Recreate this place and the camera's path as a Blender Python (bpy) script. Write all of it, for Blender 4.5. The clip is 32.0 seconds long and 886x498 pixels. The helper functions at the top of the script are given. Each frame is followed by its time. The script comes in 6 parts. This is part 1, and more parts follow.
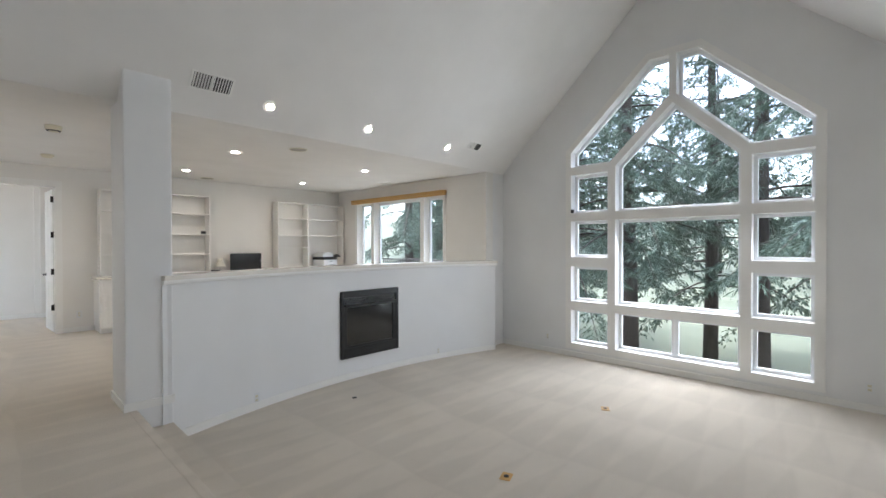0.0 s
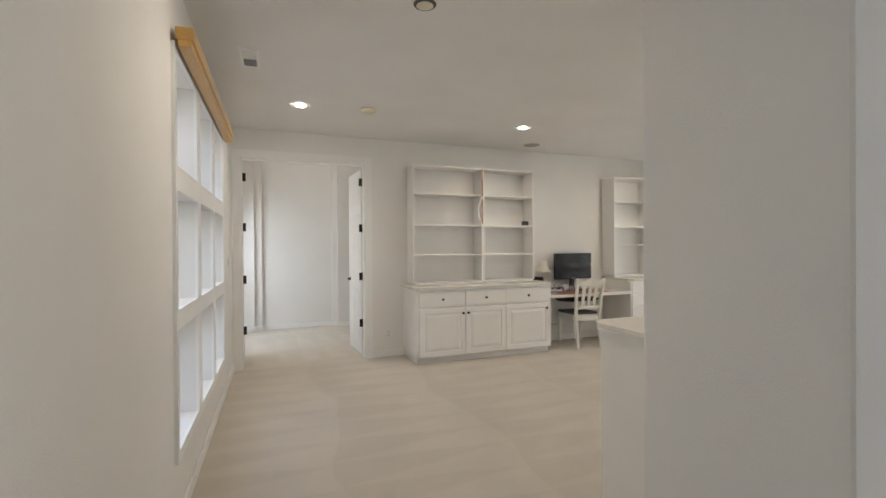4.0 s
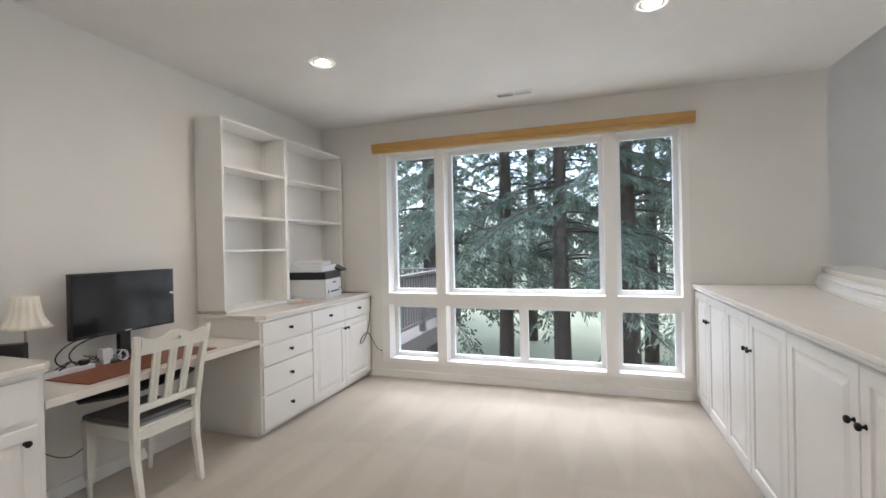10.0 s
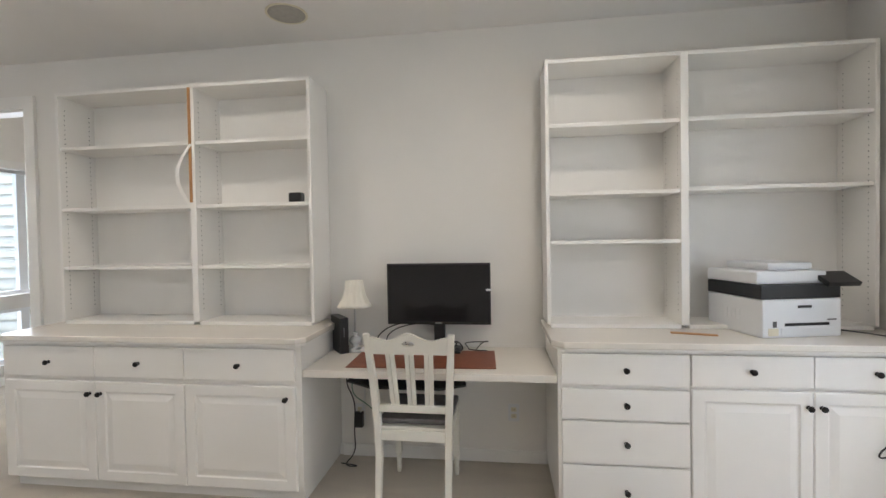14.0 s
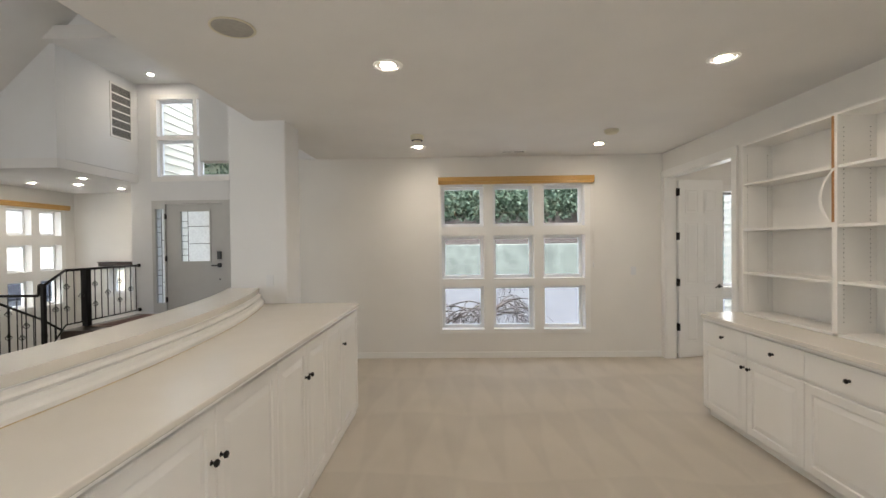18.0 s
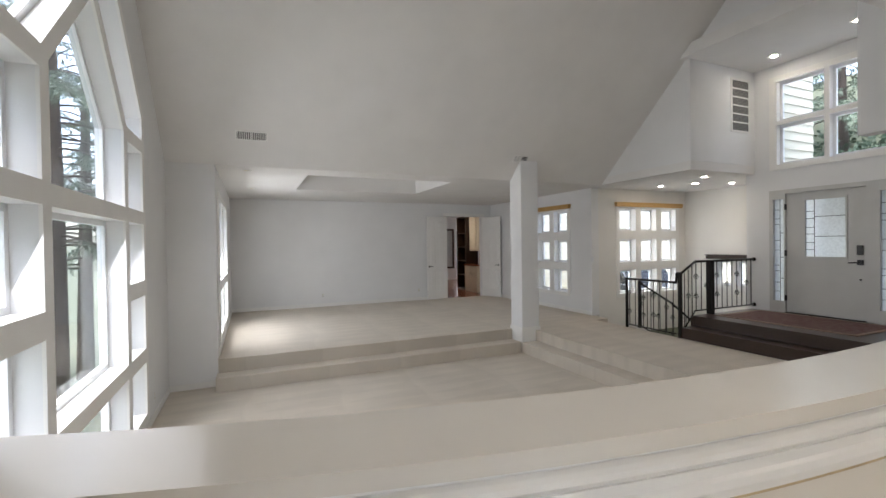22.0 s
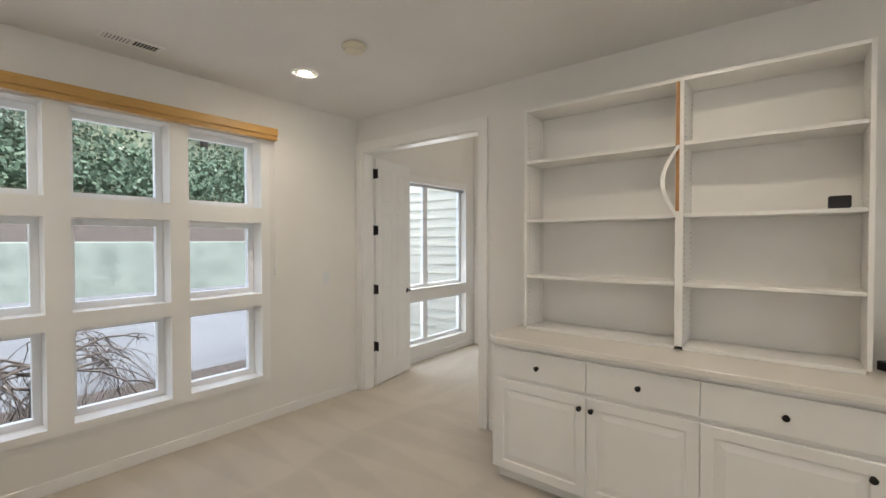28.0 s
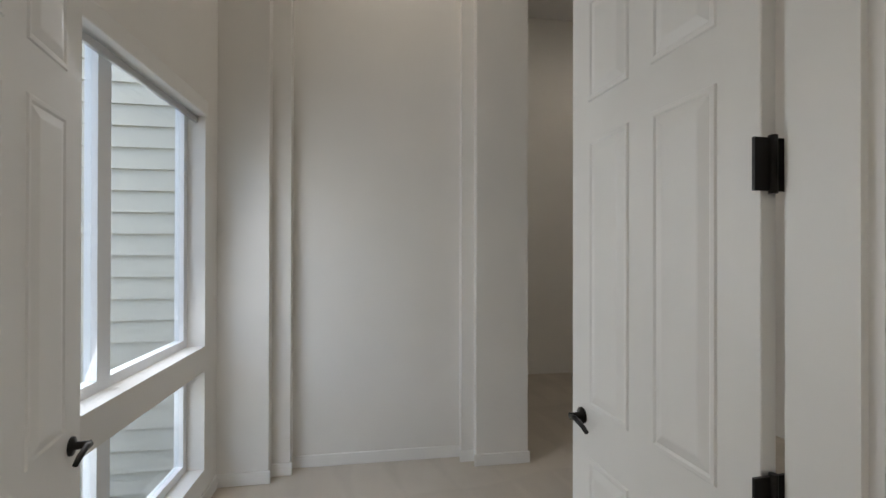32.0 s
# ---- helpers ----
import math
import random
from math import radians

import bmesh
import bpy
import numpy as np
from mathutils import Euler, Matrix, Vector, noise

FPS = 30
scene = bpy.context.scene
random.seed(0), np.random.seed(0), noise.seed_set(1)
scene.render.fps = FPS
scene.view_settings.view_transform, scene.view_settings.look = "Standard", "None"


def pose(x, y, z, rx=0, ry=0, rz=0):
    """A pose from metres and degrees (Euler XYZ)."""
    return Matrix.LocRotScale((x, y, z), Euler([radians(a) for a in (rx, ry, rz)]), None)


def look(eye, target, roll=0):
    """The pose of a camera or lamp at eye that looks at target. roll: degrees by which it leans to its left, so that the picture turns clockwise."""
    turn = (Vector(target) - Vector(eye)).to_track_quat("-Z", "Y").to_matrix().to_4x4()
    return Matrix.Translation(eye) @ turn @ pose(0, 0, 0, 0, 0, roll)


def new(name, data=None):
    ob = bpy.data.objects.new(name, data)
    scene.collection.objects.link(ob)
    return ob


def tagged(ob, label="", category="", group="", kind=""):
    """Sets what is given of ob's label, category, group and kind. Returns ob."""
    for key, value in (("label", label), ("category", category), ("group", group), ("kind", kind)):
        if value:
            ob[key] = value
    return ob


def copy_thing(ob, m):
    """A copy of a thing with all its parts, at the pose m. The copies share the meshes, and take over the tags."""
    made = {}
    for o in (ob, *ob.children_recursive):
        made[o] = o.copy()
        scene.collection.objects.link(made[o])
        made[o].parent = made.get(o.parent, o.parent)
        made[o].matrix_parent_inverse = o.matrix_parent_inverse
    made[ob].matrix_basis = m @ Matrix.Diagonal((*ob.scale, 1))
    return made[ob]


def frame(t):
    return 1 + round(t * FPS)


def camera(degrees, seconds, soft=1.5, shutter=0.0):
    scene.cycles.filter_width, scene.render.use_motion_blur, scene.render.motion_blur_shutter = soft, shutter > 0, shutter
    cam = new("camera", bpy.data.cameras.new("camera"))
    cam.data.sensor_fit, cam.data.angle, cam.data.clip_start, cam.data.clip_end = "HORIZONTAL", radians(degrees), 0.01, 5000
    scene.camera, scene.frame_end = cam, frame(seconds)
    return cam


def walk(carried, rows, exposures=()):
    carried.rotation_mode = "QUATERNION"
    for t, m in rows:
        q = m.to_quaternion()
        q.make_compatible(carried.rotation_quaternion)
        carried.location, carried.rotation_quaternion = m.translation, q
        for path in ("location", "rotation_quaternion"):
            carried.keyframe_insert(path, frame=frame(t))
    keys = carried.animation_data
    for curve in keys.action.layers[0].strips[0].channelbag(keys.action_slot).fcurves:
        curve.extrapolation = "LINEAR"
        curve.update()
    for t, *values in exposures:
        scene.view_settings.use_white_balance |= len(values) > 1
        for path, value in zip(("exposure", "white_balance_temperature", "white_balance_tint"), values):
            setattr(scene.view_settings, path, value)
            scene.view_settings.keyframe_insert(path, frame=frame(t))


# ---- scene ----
cam = camera(90.5, 32.0)
PATH = [
    (0, (-0.139, -0.299, 1.500), (1.302, 1.088, 1.481), -0.1),
    (0.5, (-0.159, 0.304, 1.495), (1.165, 1.803, 1.481), -0.2),
    (1, (-0.137, 0.931, 1.513), (0.965, 2.600, 1.500), -0.4),
    (1.5, (-0.203, 1.534, 1.554), (0.669, 3.334, 1.532), -0.4),
    (2, (-0.234, 2.116, 1.574), (0.398, 4.014, 1.549), -0.7),
    (2.5, (-0.283, 2.595, 1.519), (0.149, 4.548, 1.510), -0.5),
    (4.5, (-0.400, 4.321, 1.426), (0.484, 6.115, 1.418), -0.4),
    (5, (-0.338, 4.676, 1.418), (0.743, 6.359, 1.408), -0.4),
    (5.5, (-0.288, 5.018, 1.465), (0.993, 6.553, 1.437), -0.1),
    (6, (-0.219, 5.317, 1.453), (1.238, 6.686, 1.429), -0.2),
    (6.5, (-0.144, 5.600, 1.460), (1.460, 6.795, 1.433), -0.1),
    (7, (-0.036, 5.954, 1.444), (1.691, 6.964, 1.420), -0.2),
    (7.5, (0.178, 6.255, 1.459), (2.005, 7.069, 1.438), -0.4),
    (8, (0.427, 6.531, 1.469), (2.321, 7.171, 1.444), -0.7),
    (8.5, (0.752, 6.725, 1.453), (2.683, 7.243, 1.434), -0.6),
    (9, (1.123, 6.756, 1.453), (3.081, 7.164, 1.437), -0.7),
    (9.5, (1.458, 6.659, 1.463), (3.411, 7.089, 1.442), -1.2),
    (10, (1.758, 6.583, 1.433), (3.652, 7.226, 1.426), -1.2),
    (10.5, (2.040, 6.617, 1.473), (3.794, 7.577, 1.448), -0.7),
    (11, (2.345, 6.519, 1.402), (3.838, 7.850, 1.381), -0.4),
    (11.5, (2.639, 6.513, 1.393), (3.846, 8.108, 1.368), -0.6),
    (12, (2.930, 6.497, 1.436), (3.853, 8.271, 1.401), -0.5),
    (12.5, (3.272, 6.497, 1.418), (3.871, 8.405, 1.385), -0.5),
    (13, (3.604, 6.557, 1.390), (3.842, 8.543, 1.369), -0.3),
    (13.5, (3.876, 6.689, 1.440), (3.870, 8.688, 1.400), -0.8),
    (15.5, (5.207, 6.688, 1.496), (4.115, 8.364, 1.475), -0.0),
    (16, (5.451, 6.765, 1.490), (4.105, 8.245, 1.480), 0.0),
    (16.5, (5.464, 6.843, 1.557), (3.862, 8.039, 1.540), -0.3),
    (17, (5.409, 6.839, 1.593), (3.595, 7.680, 1.569), -0.7),
    (17.5, (5.343, 6.815, 1.621), (3.379, 7.194, 1.597), -0.7),
    (18, (5.332, 6.655, 1.624), (3.333, 6.607, 1.599), -0.7),
    (18.5, (5.361, 6.512, 1.650), (3.420, 6.032, 1.621), -0.7),
    (19, (5.381, 6.344, 1.672), (3.587, 5.460, 1.639), -1.1),
    (19.5, (5.353, 6.127, 1.653), (3.828, 4.834, 1.630), -0.9),
    (20, (5.475, 5.991, 1.645), (4.308, 4.366, 1.626), -0.9),
    (20.5, (5.653, 5.821, 1.706), (4.829, 3.999, 1.691), -1.0),
    (21, (5.723, 5.781, 1.719), (5.119, 3.875, 1.706), -1.0),
    (21.5, (5.715, 5.786, 1.698), (5.103, 3.882, 1.679), -0.9),
    (22, (5.662, 5.810, 1.640), (4.859, 3.978, 1.617), -0.8),
    (22.5, (5.660, 5.955, 1.565), (4.535, 4.302, 1.531), -0.8),
    (23, (5.596, 6.096, 1.590), (4.159, 4.706, 1.540), -0.9),
    (23.5, (5.583, 6.078, 1.542), (3.870, 5.047, 1.494), -0.4),
    (24, (5.552, 6.108, 1.521), (3.643, 5.515, 1.469), -0.6),
    (24.5, (5.360, 6.156, 1.496), (3.365, 6.027, 1.449), -0.4),
    (25, (5.120, 6.199, 1.509), (3.141, 6.487, 1.461), -0.3),
    (25.5, (4.844, 6.207, 1.549), (2.959, 6.872, 1.493), -0.3),
    (26, (4.489, 6.201, 1.565), (2.718, 7.130, 1.511), -0.4),
    (26.5, (4.052, 6.251, 1.592), (2.384, 7.353, 1.534), -0.1),
    (28.5, (2.275, 6.680, 1.570), (1.155, 8.337, 1.530), -0.3),
    (29, (1.819, 6.931, 1.565), (0.806, 8.655, 1.520), -0.3),
    (29.5, (1.389, 7.190, 1.540), (0.564, 9.012, 1.515), 0.0),
    (30, (0.967, 7.459, 1.509), (0.349, 9.361, 1.502), 0.0),
    (30.5, (0.579, 7.851, 1.518), (0.182, 9.811, 1.512), -0.1),
    (31, (0.261, 8.259, 1.528), (0.088, 10.251, 1.510), 0.0),
    (31.5, (0.099, 8.678, 1.525), (0.153, 10.677, 1.515), 0.0),
    (32, (-0.078, 9.014, 1.522), (0.230, 10.990, 1.529), 0.1),
]
walk(cam, [(t, look(eye, target, roll)) for t, eye, target, roll in PATH], [(0.0, 2.86, 5950, 11), (1.0, 2.81, 6050, 11), (1.5, 2.80, 6250, 12), (2.5, 2.85, 6300, 12), (5.0, 2.75, 6450, 12), (8.0, 2.75, 6400, 12), (10.0, 2.86, 5950, 13), (12.0, 2.88, 5950, 13), (13.0, 2.88, 6000, 12), (16.0, 2.78, 6150, 12), (18.0, 2.69, 6550, 12), (20.5, 2.62, 6350, 12), (21.0, 2.63, 6200, 13), (21.5, 2.63, 6200, 13), (22.5, 2.62, 6450, 13), (24.0, 2.65, 6600, 12), (26.0, 2.74, 6450, 12), (29.0, 2.64, 6500, 11), (30.0, 2.54, 6450, 11), (31.0, 2.28, 6350, 11), (32.0, 2.07, 6300, 11)])
SKY, LAMP, LAMP_TINT = 0.15, 3.4, (1, 0.87, 0.72)

from mathutils.geometry import delaunay_2d_cdt

# ---------------------------------------------------------------- world, sun, exposure
world = bpy.data.worlds.new("overcast")
scene.world = world
world.use_nodes = True
wn = world.node_tree
sky = wn.nodes.new("ShaderNodeTexSky")
sky.sky_type = "NISHITA"
sky.sun_disc = False
sky.sun_elevation, sky.sun_rotation = radians(72), radians(76)
sky.air_density, sky.dust_density, sky.ozone_density = 1.0, 3.0, 2.0
hsv = wn.nodes.new("ShaderNodeHueSaturation")
hsv.inputs["Saturation"].default_value = 0.7
wn.links.new(sky.outputs[0], hsv.inputs["Color"])
wn.links.new(hsv.outputs[0], wn.nodes["Background"].inputs["Color"])
wn.nodes["Background"].inputs["Strength"].default_value = SKY

sun_data = bpy.data.lights.new("sun", "SUN")
sun_data.energy, sun_data.angle, sun_data.color = 0.85, radians(50), (1.0, 0.96, 0.9)
sun = new("sun", sun_data)
sun.matrix_world = look((12, 3, 40), (0, 0, 0))


def sky_fill_lamp(x, y, z, wide, high, watts, way=-1, ahead=0, drop=0.0):
    """Added area lamp in place of an opening's sky light, tilted down by drop."""
    data = bpy.data.lights.new("sky_fill_lamp", "AREA")
    data.shape, data.size, data.size_y, data.energy, data.color = "RECTANGLE", wide, high, watts, (0.98, 0.99, 1.0)
    new("sky_fill_lamp", data).matrix_world = look((x, y, z), (x + way, y + ahead, z - drop))


# lamps added per large window: in the open air, and in its reveal
sky_fill_lamp(6.98, 1.70, 1.6, 3.2, 3.6, 2.5)
sky_fill_lamp(6.78, 1.70, 1.6, 3.0, 3.2, 10.5, drop=0.45)
sky_fill_lamp(6.38, -3.05, 1.35, 2.4, 2.2, 2.0)
sky_fill_lamp(6.16, -3.05, 1.35, 2.3, 2.1, 9.0, drop=0.3)
sky_fill_lamp(6.47, 7.28, 1.35, 2.9, 2.2, 0.4)
sky_fill_lamp(6.27, 7.28, 1.35, 2.8, 2.1, 1.7, drop=0.1)
sky_fill_lamp(-1.34, 11.0, 1.35, 1.5, 2.0, 1.5, 1)
sky_fill_lamp(-1.12, 11.0, 1.35, 1.4, 1.9, 2.3, 1, drop=0.3)
sky_fill_lamp(-1.14, 7.49, 1.42, 2.0, 2.0, 0.7, 1)
sky_fill_lamp(-3.05, -2.12, 1.42, 2.0, 2.0, 5.0, 0, 1)
sky_fill_lamp(-3.16, 1.9, 3.68, 1.6, 1.5, 0.8, 1)
sky_fill_lamp(-3.4, -12.8, 1.4, 1.4, 1.8, 6.0, 0, 1)


# ---------------------------------------------------------------- materials
def material(name, base, rough=0.5, metal=0.0, vary=0.06, scale=6.0, bump=0.05, fine=120.0, spec=0.5, hue=None):
    m = bpy.data.materials.new(name)
    m.use_nodes = True
    nt = m.node_tree
    b = nt.nodes["Principled BSDF"]
    b.inputs["Roughness"].default_value, b.inputs["Metallic"].default_value = rough, metal
    b.inputs["Specular IOR Level"].default_value = spec
    tc = nt.nodes.new("ShaderNodeTexCoord")
    n1, n2 = nt.nodes.new("ShaderNodeTexNoise"), nt.nodes.new("ShaderNodeTexNoise")
    n1.inputs["Scale"].default_value, n2.inputs["Scale"].default_value = scale, fine
    n1.inputs["Detail"].default_value = n2.inputs["Detail"].default_value = 3
    for n in (n1, n2):
        nt.links.new(tc.outputs["Object"], n.inputs["Vector"])
    mix = nt.nodes.new("ShaderNodeMix")
    mix.data_type = "RGBA"
    other = hue or tuple(c * (1 - 2.5 * vary) for c in base)
    mix.inputs["A"].default_value, mix.inputs["B"].default_value = (*base, 1), (*other, 1)
    ramp = nt.nodes.new("ShaderNodeMapRange")
    ramp.inputs["From Min"].default_value, ramp.inputs["From Max"].default_value = 0.35, 0.75
    nt.links.new(n1.outputs["Fac"], ramp.inputs["Value"])
    nt.links.new(ramp.outputs[0], mix.inputs["Factor"])
    nt.links.new(mix.outputs["Result"], b.inputs["Base Color"])
    bp = nt.nodes.new("ShaderNodeBump")
    bp.inputs["Strength"].default_value, bp.inputs["Distance"].default_value = bump, 0.004
    nt.links.new(n2.outputs["Fac"], bp.inputs["Height"])
    nt.links.new(bp.outputs[0], b.inputs["Normal"])
    return m


def math_node(nt, kind, a, b=0.0, c=0.0):
    n = nt.nodes.new("ShaderNodeMath")
    n.operation = kind
    for k, v in enumerate((a, b, c)):
        if isinstance(v, (int, float)):
            n.inputs[k].default_value = v
        else:
            nt.links.new(v, n.inputs[k])
    return n.outputs[0]


def carpet_material(name="carpet", turn=0.0, depth=0.062):
    """Cut-pile carpet with the wedge-shaped strokes that a vacuum cleaner leaves."""
    m = material(name, (0.62, 0.56, 0.475), 0.95, vary=0.04, scale=2.0, bump=0.9, fine=420, spec=0.1)
    nt = m.node_tree
    b = nt.nodes["Principled BSDF"]
    tc, mp, nz, sx = (nt.nodes.new("ShaderNode" + k) for k in ("TexCoord", "Mapping", "TexNoise", "SeparateXYZ"))
    mp.inputs["Rotation"].default_value = (0, 0, radians(turn))
    nz.inputs["Scale"].default_value, nz.inputs["Detail"].default_value = 0.7, 1.0
    nt.links.new(tc.outputs["Object"], mp.inputs["Vector"])
    nt.links.new(mp.outputs[0], nz.inputs["Vector"])
    nt.links.new(mp.outputs[0], sx.inputs[0])
    wob = math_node(nt, "MULTIPLY_ADD", nz.outputs["Fac"], 0.5, -0.25)
    along = math_node(nt, "MULTIPLY_ADD", sx.outputs["X"], 1 / 1.15, wob)
    row = math_node(nt, "FLOOR", along)
    f = math_node(nt, "FRACT", along)
    across = math_node(nt, "ADD", math_node(nt, "MULTIPLY_ADD", sx.outputs["Y"], 1 / 0.33, wob), math_node(nt, "MULTIPLY", row, 0.37))
    tri = math_node(nt, "MULTIPLY", math_node(nt, "PINGPONG", across, 0.5), 2.0)
    d = math_node(nt, "SUBTRACT", f, tri)
    mr = nt.nodes.new("ShaderNodeMapRange")
    mr.interpolation_type = "SMOOTHSTEP"
    mr.inputs["From Min"].default_value, mr.inputs["From Max"].default_value = -0.13, 0.13
    mr.inputs["To Min"].default_value, mr.inputs["To Max"].default_value = 1 - depth, 1.0
    nt.links.new(d, mr.inputs["Value"])
    src = b.inputs["Base Color"].links[0].from_socket
    mul = nt.nodes.new("ShaderNodeVectorMath")
    mul.operation = "SCALE"
    nt.links.new(src, mul.inputs[0])
    nt.links.new(mr.outputs[0], mul.inputs["Scale"])
    nt.links.new(mul.outputs[0], b.inputs["Base Color"])
    b.inputs["Sheen Weight"].default_value, b.inputs["Sheen Roughness"].default_value = 0.32, 0.45
    b.inputs["Sheen Tint"].default_value = (1.0, 0.93, 0.84, 1)
    return m


def glass_material():
    m = bpy.data.materials.new("window_glass")
    m.use_nodes = True
    nt = m.node_tree
    out = nt.nodes["Material Output"]
    nt.nodes.remove(nt.nodes["Principled BSDF"])
    tr, gl, lw, mx = (nt.nodes.new("ShaderNode" + k) for k in ("BsdfTransparent", "BsdfGlossy", "LayerWeight", "MixShader"))
    tr.inputs["Color"].default_value = (0.95, 0.975, 0.975, 1)
    gl.inputs["Roughness"].default_value = 0.02
    lw.inputs["Blend"].default_value = 0.5
    fr = math_node(nt, "MULTIPLY_ADD", math_node(nt, "POWER", lw.outputs["Facing"], 5.0), 0.6, 0.022)
    nt.links.new(fr, mx.inputs["Fac"])
    nt.links.new(tr.outputs[0], mx.inputs[1])
    nt.links.new(gl.outputs[0], mx.inputs[2])
    nt.links.new(mx.outputs[0], out.inputs["Surface"])
    return m


def glow_material(name, colour, strength):
    m = bpy.data.materials.new(name)
    m.use_nodes = True
    b = m.node_tree.nodes["Principled BSDF"]
    b.inputs["Base Color"].default_value = (*colour, 1)
    b.inputs["Emission Color"].default_value, b.inputs["Emission Strength"].default_value = (*colour, 1), strength
    return m


def wood_material(name, light, dark, rough=0.4, scale=3.0, stretch=(1, 12, 12)):
    m = material(name, light, rough, vary=0.1, bump=0.08, fine=60)
    nt = m.node_tree
    b = nt.nodes["Principled BSDF"]
    tc, mp, nz = (nt.nodes.new("ShaderNode" + k) for k in ("TexCoord", "Mapping", "TexNoise"))
    mp.inputs["Scale"].default_value = stretch
    nz.inputs["Scale"].default_value, nz.inputs["Detail"].default_value = scale, 6
    mix = nt.nodes.new("ShaderNodeMix")
    mix.data_type = "RGBA"
    mix.inputs["A"].default_value, mix.inputs["B"].default_value = (*light, 1), (*dark, 1)
    nt.links.new(tc.outputs["Object"], mp.inputs["Vector"])
    nt.links.new(mp.outputs[0], nz.inputs["Vector"])
    nt.links.new(nz.outputs["Fac"], mix.inputs["Factor"])
    nt.links.new(mix.outputs["Result"], b.inputs["Base Color"])
    return m


WALL = material("wall_paint", (0.80, 0.78, 0.74), 0.75, vary=0.02, scale=1.5, bump=0.25, fine=160)
# cooler white for the living, dining, entry and library side
WALL_COOL = material("cool_white_wall", (0.79, 0.79, 0.785), 0.75, vary=0.02, scale=1.5, bump=0.25, fine=160)
CEIL = material("ceiling_paint", (0.79, 0.775, 0.75), 0.85, vary=0.02, scale=2.0, bump=0.45, fine=110)
TRIM = material("trim_paint", (0.84, 0.83, 0.80), 0.35, vary=0.015, scale=4, bump=0.03, fine=60)
LACQ = material("white_lacquer", (0.84, 0.82, 0.78), 0.32, vary=0.015, scale=3, bump=0.02, fine=50)
LAMIN = material("white_laminate", (0.76, 0.72, 0.65), 0.22, vary=0.012, scale=5, bump=0.02, fine=90)
CARPET = carpet_material()
CARPET_N = carpet_material("carpet_next_room", 80.0, 0.06)
GLASS = glass_material()
VINYL = material("window_vinyl", (0.84, 0.85, 0.86), 0.3, vary=0.01, scale=3, bump=0.01)
BRONZE = material("dark_bronze", (0.02, 0.018, 0.016), 0.38, 0.6, vary=0.1, scale=30, bump=0.03)
BLACK = material("black_plastic", (0.012, 0.012, 0.013), 0.35, vary=0.1, scale=20, bump=0.02)
SCREEN = material("black_screen", (0.006, 0.006, 0.008), 0.12, vary=0.05, scale=5, bump=0.0)
CHAIRW = material("cream_chair_paint", (0.80, 0.78, 0.70), 0.4, vary=0.03, scale=9, bump=0.05)
CUSHION = material("grey_seat_fabric", (0.20, 0.19, 0.19), 0.9, vary=0.1, scale=30, bump=0.5, fine=400)
BAMBOO = wood_material("bamboo_fascia", (0.62, 0.38, 0.12), (0.42, 0.23, 0.06), 0.3, 4, (30, 2, 30))
RAWWOOD = wood_material("raw_shelf_edge", (0.50, 0.26, 0.10), (0.32, 0.15, 0.05), 0.6, 6, (20, 20, 2))
LEATHER = material("brown_desk_leather", (0.24, 0.075, 0.035), 0.45, vary=0.08, scale=15, bump=0.15, fine=300)
DARKOAK = wood_material("dark_stained_oak", (0.05, 0.026, 0.016), (0.022, 0.012, 0.008), 0.3, 4, (2, 14, 14))
REDWOOD = wood_material("polished_cherry_floor", (0.28, 0.10, 0.05), (0.16, 0.05, 0.025), 0.15, 3, (2, 12, 12))
STEEL = material("brushed_steel", (0.55, 0.55, 0.55), 0.3, 1.0, vary=0.05, scale=10)
PRINTW = material("printer_white", (0.75, 0.76, 0.77), 0.4, vary=0.01, scale=8, bump=0.05, fine=300)
SHADE = material("pleated_lampshade", (0.80, 0.76, 0.66), 0.8, vary=0.03, scale=12, bump=0.2, fine=150)
CRYSTAL = material("clear_lamp_base", (0.62, 0.64, 0.64), 0.08, 0.3, vary=0.05, scale=20)
OFFWHITE = material("aged_white_plastic", (0.72, 0.67, 0.52), 0.45, vary=0.03, scale=12)
SPKR = material("speaker_mesh", (0.42, 0.40, 0.36), 0.7, vary=0.05, scale=40, bump=0.4, fine=500)
SLOT = material("vent_shadow", (0.10, 0.10, 0.10), 0.8, vary=0.05, scale=10)
DOORGREY = material("front_door_grey", (0.58, 0.575, 0.55), 0.45, vary=0.02, scale=4, bump=0.04)
RUG = material("patterned_runner", (0.10, 0.032, 0.028), 0.95, vary=0.2, scale=16, bump=0.7, fine=300, hue=(0.17, 0.12, 0.10))
RUGEDGE = material("rug_border_wool", (0.33, 0.24, 0.19), 0.95, vary=0.25, scale=20, bump=0.6, fine=200)
LOUVRE = material("grey_louvre_metal", (0.26, 0.25, 0.23), 0.5, 0.3, vary=0.05, scale=20)
FROST = material("textured_door_glass", (0.88, 0.92, 0.93), 0.3, vary=0.1, scale=30, bump=0.4, fine=90)
FROST.node_tree.nodes["Principled BSDF"].inputs["Transmission Weight"].default_value = 0.92
SIDING = material("cream_lap_siding", (0.78, 0.73, 0.59), 0.55, vary=0.04, scale=2, bump=0.1, fine=90)
ASPHALT = material("driveway_asphalt", (0.11, 0.113, 0.12), 0.85, vary=0.1, scale=0.8, bump=0.5, fine=60)
SOIL = material("bark_mulch", (0.055, 0.042, 0.034), 0.95, vary=0.25, scale=9, bump=1.0, fine=40)
